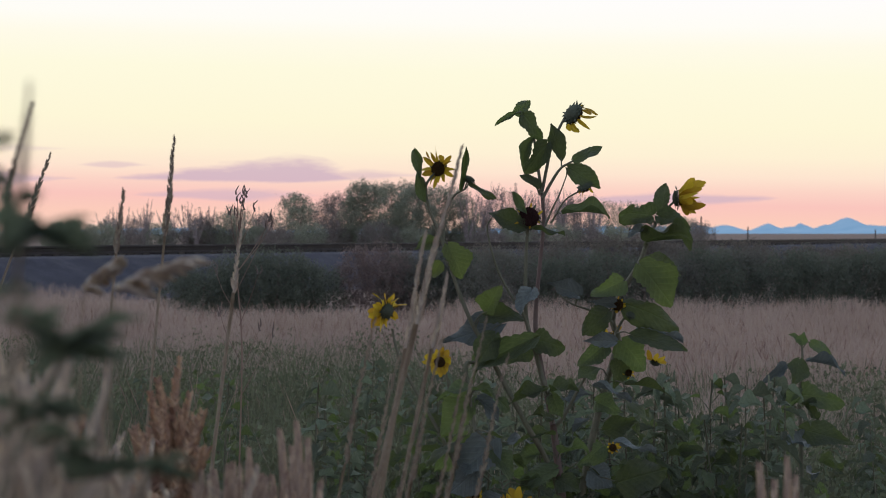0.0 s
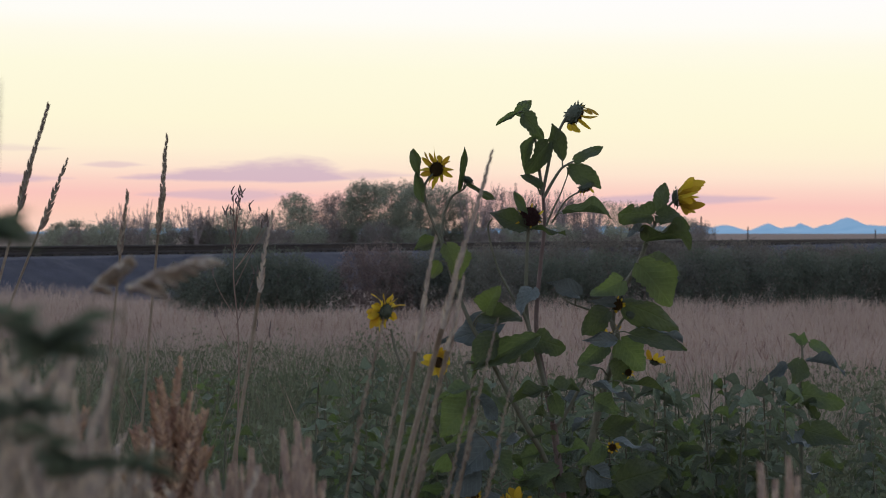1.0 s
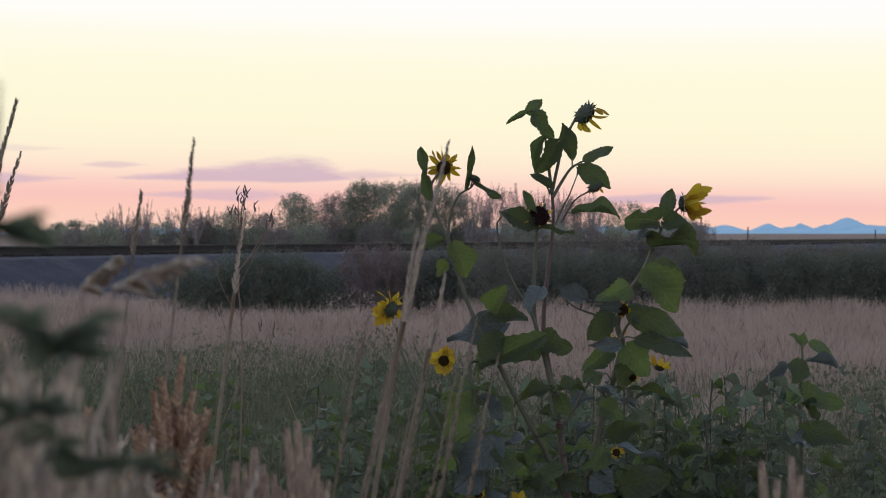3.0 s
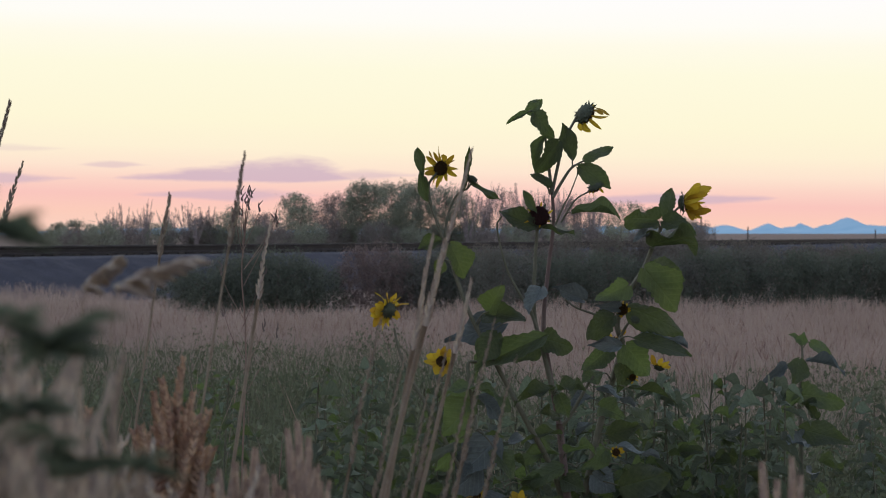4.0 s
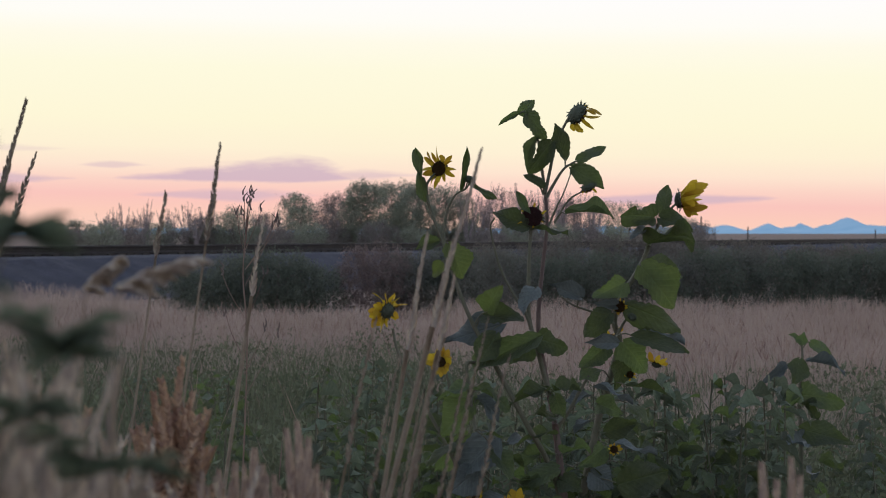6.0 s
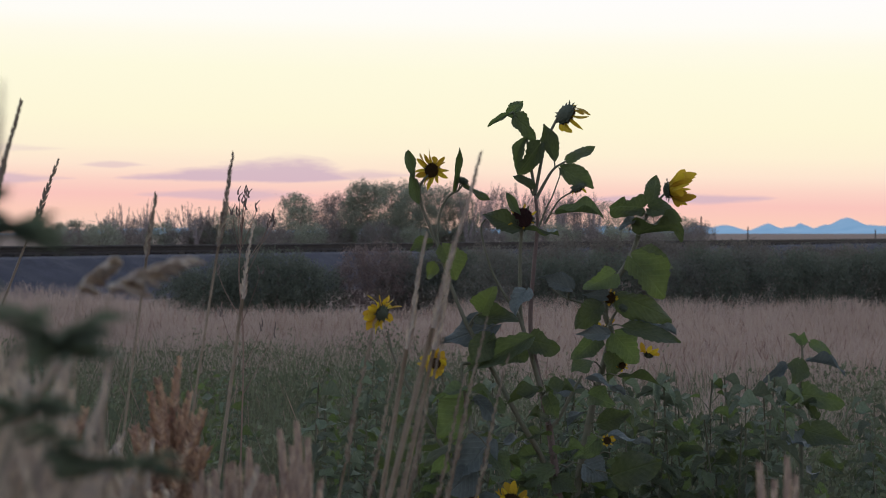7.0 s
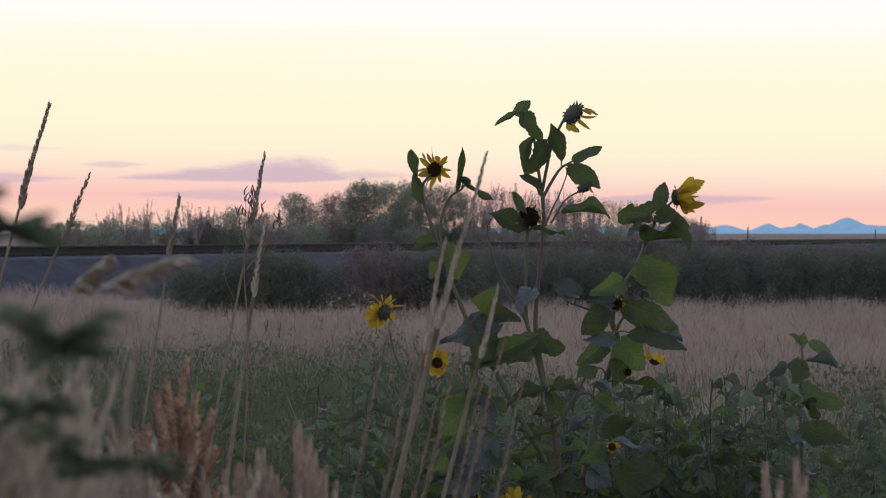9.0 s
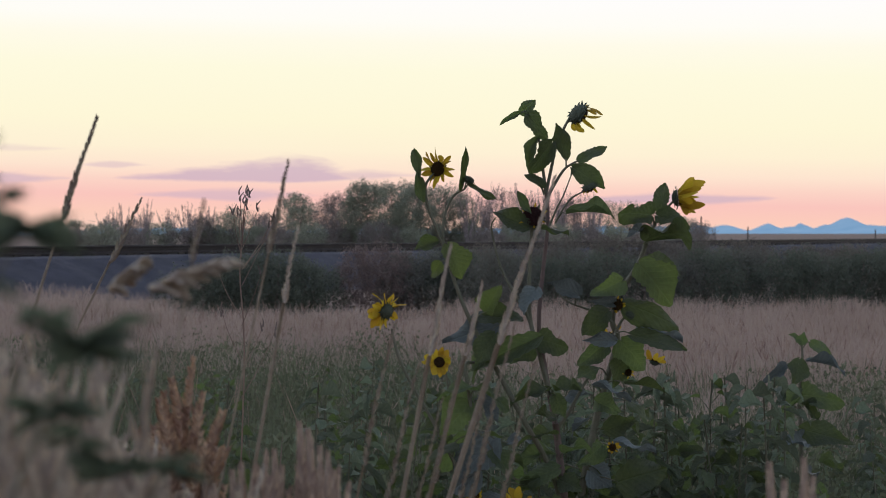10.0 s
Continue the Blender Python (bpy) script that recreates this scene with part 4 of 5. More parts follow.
    flower_head(s, B_LEFT, (0.086, 4.380, 0.752), (-0.2, -0.4, 0.85), 0.011, 0.018, ALL_ROUND[::2], 17, lean=0.6, petal_w=0.010)
    stems(s, B_LEFT, [([(0.20, 4.460, 0.62), (0.12, 4.410, 0.70), (0.087, 4.381, 0.746)], 0.004, 0.002)])
    wild_leaves(s, [((-0.20, 0.02, 0.78), 6, 0.08), ((-0.12, 0.0, 0.66), 9, 0.09), ((-0.17, 0.02, 0.72), 7, 0.08), ((-0.05, 0.0, 0.5), 6, 0.12)], 16)
    return s


def build_sunflower_right():
    s = empty_thing("sunflower", B_RIGHT, "leafy wild sunflower with a sideways yellow flower and buds", "sunflower", "wild sunflowers")
    stems(s, B_RIGHT, [
        ([(0.279, 4.580, -0.100), (0.294, 4.580, -0.027), (0.330, 4.580, 0.471), (0.366, 4.580, 0.716), (0.391, 4.580, 0.843), (0.418, 4.580, 0.957), (0.452, 4.580, 1.069), (0.462, 4.580, 1.120), (0.449, 4.580, 1.164), (0.468, 4.580, 1.230), (0.516, 4.580, 1.305), (0.539, 4.580, 1.361)], 0.012, 0.006),
        ([(0.539, 4.580, 1.358), (0.555, 4.580, 1.397), (0.574, 4.580, 1.433), (0.599, 4.580, 1.458), (0.616, 4.580, 1.474)], 0.005, 0.0025),
        ([(0.448, 4.560, 1.158), (0.422, 4.560, 1.179), (0.386, 4.560, 1.193), (0.342, 4.560, 1.209), (0.313, 4.560, 1.230)], 0.0042, 0.002),
        ([(0.453, 4.560, 1.129), (0.480, 4.560, 1.172), (0.516, 4.560, 1.165)], 0.0042, 0.002)])
    put_leaves(s, B_RIGHT, [
        ((0.547, 4.540, 1.433), (0.459, 4.500, 1.436), 0.058, "g", "c"), ((0.574, 4.560, 1.442), (0.586, 4.560, 1.516), 0.052, "g", "c"), ((0.563, 4.520, 1.430), (0.635, 4.460, 1.401), 0.052, "g", "c"),
        ((0.533, 4.540, 1.365), (0.638, 4.440, 1.379), 0.07, "g", "u"), ((0.545, 4.560, 1.390), (0.488, 4.500, 1.401), 0.04, "w", "u"), ((0.538, 4.620, 1.304), (0.644, 4.620, 1.287), 0.085, "g", "c"),
        ((0.353, 4.480, 1.233), (0.282, 4.440, 1.267), 0.043, "w", "c"), ((0.515, 4.520, 1.307), (0.596, 4.480, 1.210), 0.104, "y", "c"), ((0.525, 4.560, 1.312), (0.615, 4.520, 1.275), 0.072, "y", "c"),
        ((0.467, 4.500, 1.267), (0.389, 4.460, 1.234), 0.060, "y", "c"), ((0.477, 4.540, 1.208), (0.598, 4.500, 1.167), 0.078, "g", "c"), ((0.430, 4.480, 1.191), (0.364, 4.440, 1.136), 0.066, "g", "c"),
        ((0.449, 4.520, 1.209), (0.393, 4.480, 1.219), 0.026, "w", "c"), ((0.516, 4.560, 1.140), (0.621, 4.520, 1.135), 0.026, "w", "u"), ((0.492, 4.500, 1.129), (0.627, 4.460, 1.092), 0.055, "g", "c"),
        ((0.468, 4.540, 1.113), (0.524, 4.500, 1.041), 0.089, "y", "c"), ((0.445, 4.480, 1.116), (0.367, 4.440, 1.119), 0.037, "w", "c"), ((0.420, 4.520, 1.105), (0.365, 4.480, 1.059), 0.060, "g", "c"),
        ((0.470, 4.560, 1.068), (0.454, 4.520, 0.999), 0.060, "g", "c"), ((0.478, 4.500, 1.004), (0.579, 4.460, 1.010), 0.037, "g", "u"), ((0.384, 4.540, 0.977), (0.306, 4.500, 0.972), 0.035, "w", "u"),
        ((0.393, 4.480, 1.002), (0.483, 4.440, 0.986), 0.037, "w", "u"), ((0.400, 4.520, 0.959), (0.453, 4.480, 0.940), 0.060, "g", "c"), ((0.424, 4.560, 0.882), (0.500, 4.520, 0.907), 0.058, "g", "c"),
        ((0.438, 4.500, 0.846), (0.542, 4.460, 0.858), 0.049, "w", "u"), ((0.384, 4.540, 0.781), (0.438, 4.500, 0.743), 0.072, "w", "c"), ((0.450, 4.480, 0.760), (0.562, 4.440, 0.800), 0.101, "g", "c"),
        ((0.405, 4.520, 1.045), (0.351, 4.480, 1.025), 0.049, "g", "u"), ((0.487, 4.560, 0.955), (0.541, 4.520, 0.930), 0.052, "g", "u"), ((0.409, 4.500, 0.846), (0.349, 4.460, 0.808), 0.052, "g", "c")], 3)
    flower_head(s, B_RIGHT, (0.622, 4.580, 1.477), (0.97, -0.15, 0.06), 0.021, 0.060, list(range(0, 360, 16)), 22, lean=1.7, petal_w=0.014)
    flower_head(s, B_RIGHT, (0.456, 4.520, 1.206), (-0.1, -0.95, 0.15), 0.015, 0.012, ALL_ROUND[::2], 23, lean=1.0, petal_w=0.007)
    flower_head(s, B_RIGHT, (0.413, 4.520, 1.206), (-0.3, -0.7, 0.6), 0.011, 0.006, [], 24)
    flower_head(s, B_RIGHT, (0.487, 4.500, 1.181), (0.3, -0.6, 0.6), 0.011, 0.006, [], 25)
    flower_head(s, B_RIGHT, (0.439, 4.600, 1.122), (-0.2, 0.3, 0.9), 0.016, 0.026, ALL_ROUND[::2], 26, lean=0.8, petal_w=0.014)
    flower_head(s, B_RIGHT, (0.562, 4.620, 1.052), (0.3, 0.2, 0.9), 0.012, 0.024, ALL_ROUND[::2], 27, lean=0.9, petal_w=0.012)
    flower_head(s, B_RIGHT, (0.486, 4.560, 1.030), (0.1, -0.95, 0.1), 0.010, 0.010, ALL_ROUND[::3], 28, petal_w=0.006)
    flower_head(s, B_RIGHT, (0.433, 4.440, 0.852), (0.1, -0.9, 0.3), 0.010, 0.010, ALL_ROUND[::2], 29, petal_w=0.007)
    flower_head(s, B_RIGHT, (0.187, 4.360, 0.722), (0.1, -0.35, 0.9), 0.022, 0.034, ALL_ROUND, 30, lean=0.6, petal_w=0.015)
    stems(s, B_RIGHT, [([(0.321, 4.560, 0.547), (0.235, 4.450, 0.667), (0.190, 4.370, 0.710)], 0.006, 0.003)])
    wild_leaves(s, [((0.13, 0.03, 0.90), 5, 0.08), ((0.10, 0.0, 0.76), 9, 0.09), ((0.12, 0.02, 0.84), 6, 0.08), ((0.08, 0.0, 0.68), 8, 0.10), ((0.06, 0.0, 0.60), 7, 0.12)], 31)
    return s


SUN_MID, SUN_LEFT, SUN_RIGHT = build_sunflower_tall(), build_sunflower_left(), build_sunflower_right()


def build_small_sunflower():
    base = (1.253, 6.200, 0.003)
    base = (base[0], base[1], 0.0)
    s = empty_thing("sunflower", base, "short young sunflower without flowers, leafy top", "sunflower", "wild sunflowers")
    stems(s, base, [([base, (1.251, 6.200, 0.636), (1.245, 6.200, 0.814), (1.255, 6.200, 0.952), (1.251, 6.200, 1.031)], 0.010, 0.003)])
    put_leaves(s, base, [
        ((1.251, 6.200, 1.019), (1.205, 6.200, 1.047), 0.030, "s", "c"), ((1.247, 6.180, 1.013), (1.254, 6.180, 1.056), 0.038, "g", "c"), ((1.284, 6.200, 1.021), (1.361, 6.200, 0.976), 0.053, "g", "c"),
        ((1.266, 6.160, 0.955), (1.380, 6.100, 0.948), 0.045, "w", "u"), ((1.237, 6.160, 0.961), (1.211, 6.100, 0.878), 0.075, "g", "c"), ((1.196, 6.200, 0.942), (1.112, 6.150, 0.885), 0.045, "w", "c"),
        ((1.243, 6.160, 0.857), (1.167, 6.100, 0.800), 0.045, "g", "u"), ((1.247, 6.160, 0.808), (1.297, 6.100, 0.765), 0.045, "g", "u"), ((1.251, 6.200, 0.834), (1.342, 6.100, 0.843), 0.098, "g", "c"),
        ((1.208, 6.160, 0.798), (1.043, 6.000, 0.728), 0.083, "g", "c"), ((1.245, 6.100, 0.687), (1.157, 6.000, 0.689), 0.068, "w", "c"), ((1.235, 6.100, 0.726), (1.368, 6.000, 0.699), 0.090, "g", "c")], 4)
    v = Vector((0, 0, 0.4))
    wild_leaves(s, [((0.0, 0.0, 0.62), 5, 0.10), (v, 6, 0.13), ((0.0, 0.0, 0.3), 5, 0.13)], 33)


build_small_sunflower()


# ---------------------------------------------------------------- leafy undergrowth round the sunflowers
def build_undergrowth():
    protos = []
    for k, (h, n, label) in enumerate(((0.92, 32, "leafy dark green weed with drooping pointed leaves"), (0.85, 24, "young broad-leaved sunflower plant in the undergrowth"), (1.0, 34, "upright green weed with narrow arching leaves"))):
        rng = random.Random(50 + k)
        w = empty_thing("weed", (0, 0, 0), label, "weed", "undergrowth weeds")
        v, f = [], []
        tube(v, f, [(0, 0, -0.02), (0.02, 0.01, h * 0.5), (0, 0, h)], 0.005, 0.002, 6, 4)
        mesh_object("stem", v, f, M_STEM, w)
        for i in range(n):
            z = h * (0.3 + 0.7 * (i + 0.5) / n)
            a = i * 2.4 + rng.uniform(-0.4, 0.4)
            ln = (0.085, 0.085, 0.115)[k] * (1.2 - 0.6 * z / h) * rng.uniform(0.75, 1.25)
            d = Vector((math.cos(a), math.sin(a), rng.uniform(0.0, 0.7)))
            reach = rng.uniform(0.02, 0.09) * (1.3 - z / h) if k == 1 else 0.003
            foot = Vector((0, 0, z)) + d * reach
            me = rng.choice(LEAVES) if k == 1 else rng.choice(WEED_LEAVES)
            share("leaf", me, w, aim(foot, foot + Vector((d.x, d.y, rng.uniform(-0.6, 0.25))).normalized() * ln, ln * (0.3 if k == 2 else 0.62), (rng.uniform(-0.5, 0.5), rng.uniform(-0.5, 0.5), 1)))
            if k == 1:
                sv, sf = [], []
                tube(sv, sf, [(0, 0, z - 0.02), foot], 0.0016, 0.001, 3, 1)
                mesh_object("leaf_stalk", sv, sf, M_STEM, w)
        protos.append(w)
    rng = random.Random(77)
    spots = []
    for i in range(62):
        d = rng.uniform(4.72, 5.9)
        spots.append((rng.uniform(-0.075, 0.19) * d, d, 1.4 - rng.uniform(245, 400) * d / 3144))
    for i in range(40):
        d = rng.uniform(5.4, 8.5)
        spots.append((rng.uniform(-0.02, 0.27) * d, d, 1.4 - rng.uniform(270, 400) * d / 3144))
    for i in range(30):
        d = rng.uniform(5.0, 11.0)
        spots.append((rng.uniform(-0.24, 0.0) * d, d, 1.4 - rng.uniform(215, 370) * d / 3144))
    tall = (0.92, 0.85, 1.0)
    for i, (x, d, h) in enumerate(spots):
        k = i if i < 3 else (rng.choice((0, 0, 1, 2)) if d < 6 else rng.choice((0, 2, 1)))
        m = Matrix.Translation((x, d, 0)) @ Matrix.Rotation(rng.uniform(0, 6.28), 4, "Z") @ Matrix.Rotation(rng.uniform(-0.1, 0.1), 4, "X")
        ob = protos[k] if i < 3 else copy_thing(protos[k], m)
        ob.matrix_basis = m
        ob.scale = (max(0.3, h / tall[k]),) * 3


build_undergrowth()


# ---------------------------------------------------------------- grass stalks swaying before the camera
def spike_mesh(v, f, pts, r, spikelet, count, rng, spread=0.35, fat=0.22):
    """Overlapping spikelets set alternately along the points."""
    line = smooth_line(pts, 8)
    for i in range(count):
        s = i / count
        q = line[min(int(s * (len(line) - 1)), len(line) - 2)]
        t = line[min(int(s * (len(line) - 1)), len(line) - 2) + 1] - q
        t = t / np.linalg.norm(t)
        a = i * math.pi + rng.uniform(-0.5, 0.5)
        out = np.array((math.cos(a), math.sin(a), 0.0)) * spread
        d = t + out * (1.0 - 0.5 * s)
        d /= np.linalg.norm(d)
        ln = spikelet * rng.uniform(0.8, 1.2) * (1.0 - 0.45 * s)
        tube(v, f, [q, q + d * ln * 0.42, q + d * ln], ln * fat * 0.6, ln * 0.03, 4, 1)
        # belly of the spikelet
        k, c = len(v) - 8, q + d * ln * 0.42
        for j in range(4):
            v[k + j] = c + (np.array(v[k + j]) - c) * 1.9


def stalk(place, height, lean, spike_len, spikelet, count, seed, mat, label, stem_r=0.0016, spread=0.35):
    """One grass stalk that stands at place: a stem, and a seed spike that leans by lean metres at its tip."""
    rng = random.Random(seed)
    s = empty_thing("grass_stalk", place, label, "grass stalk", "swaying grass stalks")
    z1 = height - spike_len

    def bow(z):
        return lean * max(0.0, z / height) ** 1.5
    pts = [np.array((bow(z), 0, z)) for z in np.linspace(-0.02, z1, 7)]
    v, f = [], []
    tube(v, f, pts, stem_r * 1.9, stem_r * 1.2, 6, 3)
    mesh_object("stem", v, f, M_SPIKE, s)
    v, f = [], []
    pts = [np.array((bow(z) + 0.0012 * math.sin(z * 40), 0, z)) for z in np.linspace(z1, height, 6)]
    tube(v, f, pts, stem_r * 0.8, stem_r * 0.4, 5, 3)
    spike_mesh(v, f, pts, stem_r, spikelet * 1.3, int(count * 1.3), rng, spread * 1.0, 0.24)
    tagged(mesh_object("seed_head", v, f, mat, s), kind="stuff")
    return s


TALL = "tall dry grass stalk with a slender brown seed spike"
PALE = "tall pale grass stalk with a thick seed spike"
EXTRA = [stalk((-0.255 + 0.016 * i, 1.93 + 0.03 * (i % 3), 0), 1.31 - 0.022 * ((i * 2) % 7), 0.18 + 0.01 * (i % 3), 0.16, 0.0085, 24, 30 + i, M_SPIKE, PALE, 0.0012) for i in range(9)]
STALKS = {
    "a": stalk((-0.90, 2.60, 0), 1.62, 0.28, 0.17, 0.016, 22, 1, M_SPIKE, TALL, 0.0017),
    "b": stalk((-1.02, 2.72, 0), 1.545, 0.39, 0.12, 0.016, 13, 2, M_SPIKE, TALL, 0.0016),
    "c": stalk((-0.567, 2.62, 0), 1.472, 0.13, 0.10, 0.013, 14, 3, M_SPIKE, TALL, 0.0015),
    "d": stalk((-0.50, 2.70, 0), 1.558, 0.155, 0.16, 0.015, 20, 4, M_SPIKE, TALL, 0.0016),
    "e": stalk((-0.395, 2.40, 0), 1.445, 0.14, 0.12, 0.012, 14, 5, M_PALE, PALE, 0.0022),
    "f": stalk((-0.25, 1.95, 0), 1.51, 0.27, 0.21, 0.0115, 38, 6, M_PALE, PALE, 0.0027),
    "g": stalk((-0.19, 1.95, 0), 1.412, 0.17, 0.14, 0.011, 28, 7, M_PALE, PALE, 0.0022),
    "h": stalk((-0.20, 1.95, 0), 1.362, 0.22, 0.09, 0.010, 20, 8, M_PALE, PALE, 0.0020)}

LENS_STALK = stalk((-0.163, 0.52, 0), 1.444, 0.044, 0.03, 0.0032, 22, 51, M_PALE, "pale curved grass stalk close before the lens", 0.0005)


def build_thin_weed():
    """A sparse dark weed with small hanging buds."""
    s = empty_thing("thin_weed", (-0.51, 4.4, 0), "thin dark weed stalk with tiny hanging seed buds", "weed")
    rng = random.Random(8)
    v, f = [], []
    tube(v, f, [(0, 0, -0.02), (0.0, 0, 0.6), (0.012, 0, 1.1), (0.0, 0, 1.3), (0.01, 0, 1.44)], 0.003, 0.0012, 5, 5)
    # side twigs: where they leave the stem, and their tips
    tips = []
    for z, x1, z1 in ((1.43, 0.004, 1.495), (1.44, 0.016, 1.499), (1.42, 0.024, 1.497), (1.41, 0.010, 1.476), (1.40, 0.019, 1.466), (1.39, 0.046, 1.459), (1.38, -0.004, 1.446), (1.37, -0.014, 1.449), (1.34, 0.084, 1.438), (1.34, 0.090, 1.424), (1.30, 0.076, 1.428), (1.22, -0.055, 1.31), (1.20, 0.055, 1.30), (1.12, -0.045, 1.20), (1.08, 0.06, 1.17), (1.02, 0.09, 1.16)):
        e = Vector((x1, rng.uniform(-0.03, 0.03), z1))
        tube(v, f, [(0.005, 0, z - 0.03), Vector((e.x * 0.6, e.y * 0.5, (z + z1) / 2 - 0.012)), e], 0.001, 0.0006, 4, 3)
        tips.append(e)
    mesh_object("stem", v, f, M_STRAWDARK, s)
    for e in tips:
        v, f = [], []
        for q in range(2):
            b = e + Vector((rng.uniform(-0.004, 0.004), 0, rng.uniform(-0.018, 0.0) * q))
            tube(v, f, [b, b + Vector((rng.uniform(-0.005, 0.005), 0, 0.009)), b + Vector((rng.uniform(-0.008, 0.008), 0, 0.022))], 0.0028, 0.0009, 5, 2)
        mesh_object("seed_bud", v, f, M_BARK, s)
    return s


THIN = build_thin_weed()


def build_dark_weed(place, whorls, seed, label):
    """A leafy weed close to the lens; whorls: (offset, reach, count)."""
    rng = random.Random(seed)
    s = empty_thing("near_weed", place, label, "weed")
    for (x, y, z), reach, count in whorls:
        v, f = [], []
        tube(v, f, [(0, 0, -0.02), (x * 0.3, y * 0.3, z * 0.6), (x * 0.75, y, z * 0.93), (x, y, z)], 0.0007, 0.0004, 6, 4)
        mesh_object("stem", v, f, M_STEM, s)
    for (x, y, z), reach, count in whorls:
        for i in range(int(count * 1.1)):
            a = 2.4 * i + rng.uniform(-0.4, 0.4)
            foot = Vector((x, y, z - 0.006 * rng.random()))
            d = Vector((math.cos(a), 0.6 * math.sin(a), rng.uniform(-0.35, 0.5)))
            share("leaf", rng.choice(WEED_LEAVES), s, aim(foot, foot + d * reach * rng.uniform(0.7, 1.2), reach * 0.26, (rng.uniform(-0.4, 0.4), -1, rng.uniform(0.1, 1.0))))
    return s


NEAR_TOP = build_dark_weed((-0.2550, 0.52, 0), [((0.127, 0, 1.4045), 0.017, 15), ((0.118, 0.01, 1.414), 0.010, 7), ((0.113, 0.0, 1.430), 0.008, 6), ((0.112, 0.0, 1.420), 0.010, 7), ((0.116, 0.01, 1.386), 0.009, 6)], 61, "dark leafy weed close before the lens")
NEAR_LOW = build_dark_weed((-0.25, 0.58, 0), [((0.124, 0, 1.366), 0.020, 16), ((0.110, 0.02, 1.344), 0.016, 12), ((0.126, 0.03, 1.322), 0.016, 12), ((0.148, 0.04, 1.323), 0.013, 10), ((0.108, 0.02, 1.374), 0.012, 9), ((0.118, 0.02, 1.333), 0.013, 9)], 62, "low dark leafy weed close before the lens")


def build_panicle(place, height, reach, seed):
    """A dry panicle flagging sideways from the top of its stem, fluffy and tapering to the tip."""
    rng = random.Random(seed)
    s = empty_thing("nodding_panicle", place, "pale nodding dry grass panicle close by", "grass stalk")
    v, f = [], []
    tube(v, f, [np.array(q) for q in ((0, 0, -0.02), (-0.004, 0, height * 0.6), (-0.003, 0, height * 0.95), (0.002, 0, height - 0.004), (reach * 0.3, 0, height + 0.003), (reach, 0, height + 0.016))], 0.0008, 0.0003, 5, 4)
    mesh_object("stem", v, f, M_SPIKE, s)
    v, f = [], []
    for k in range(22):
        u = k / 22
        b = np.array((reach * u, 0, height + 0.016 * u))
        up = rng.uniform(-0.55, 0.45) * (1 - 0.6 * u)
        ln = reach * rng.uniform(0.25, 0.5) * (1 - 0.45 * u)
        e = b + np.array((ln, rng.uniform(-0.006, 0.006), up * ln))
        spike_mesh(v, f, [b, (b + e) / 2 + np.array((0, 0, 0.08 * ln)), e], 0.0005, 0.0075, 30, rng, 0.55, 0.46)
    tagged(mesh_object("seed_head", v, f, M_PALE, s), kind="stuff")
    return s


PANICLE = build_panicle((-0.197, 1.05, 0), 1.368, 0.044, 71)
PANICLE_TWO = build_panicle((-0.229, 1.12, 0), 1.366, 0.020, 72)


def build_plume(kind, seed):
    """A dry plant: a stem with several dense spikes; its top is at 1.2 m."""
    rng = random.Random(seed)
    rust = kind == "rust"
    s = empty_thing("dock_stalk" if rust else "dry_plume", (0, 0, 0), "rust-brown dried dock stalk with seed clusters" if rust else "pale tan dry grass plume in seed", "dry plant", "dry plumes")
    v, f = [], []
    tube(v, f, [(0, 0, -0.02), (0.01, 0, 0.55), (0, 0, 1.1)], 0.003, 0.0015, 6, 4)
    mesh_object("stem", v, f, M_RUST if rust else M_SPIKE, s)
    n = {"rust": 6, "pale": 8, "tuft": 4}[kind]
    wide = {"rust": 0.020, "pale": 0.024, "tuft": 0.010}[kind]
    for k in range(n):
        v, f = [], []
        a = k * 2.4
        x, y = wide * math.cos(a) * rng.uniform(0.4, 1), wide * math.sin(a) * rng.uniform(0.4, 1)
        top = 1.2 if k == 0 else 1.2 - rng.uniform(0.01, 0.10)
        z0 = top - rng.uniform(0.09, 0.15)
        spike_mesh(v, f, [np.array((x * 0.3, y * 0.3, z0)), np.array((x * 0.9, y * 0.9, (z0 + top) / 2)), np.array((x * (1.3 if kind == "tuft" else 2.1) + (0.012 if kind == "pale" else 0), y * 1.2, top - 0.012))], 0.002, 0.015 if kind == "tuft" else 0.0125, 84, rng, 0.95 if rust else 0.7 if kind == "pale" else 0.45, 0.40)
        tagged(mesh_object("seed_head", v, f, M_RUST if rust else M_PLUME if kind == "pale" else M_TUFT, s), kind="stuff")
    return s


M_TUFT = material("brown_tuft", (0.52, 0.37, 0.27), (0.68, 0.53, 0.41), 60, 0.85, 0.4, thin=0.25, island=0.25)


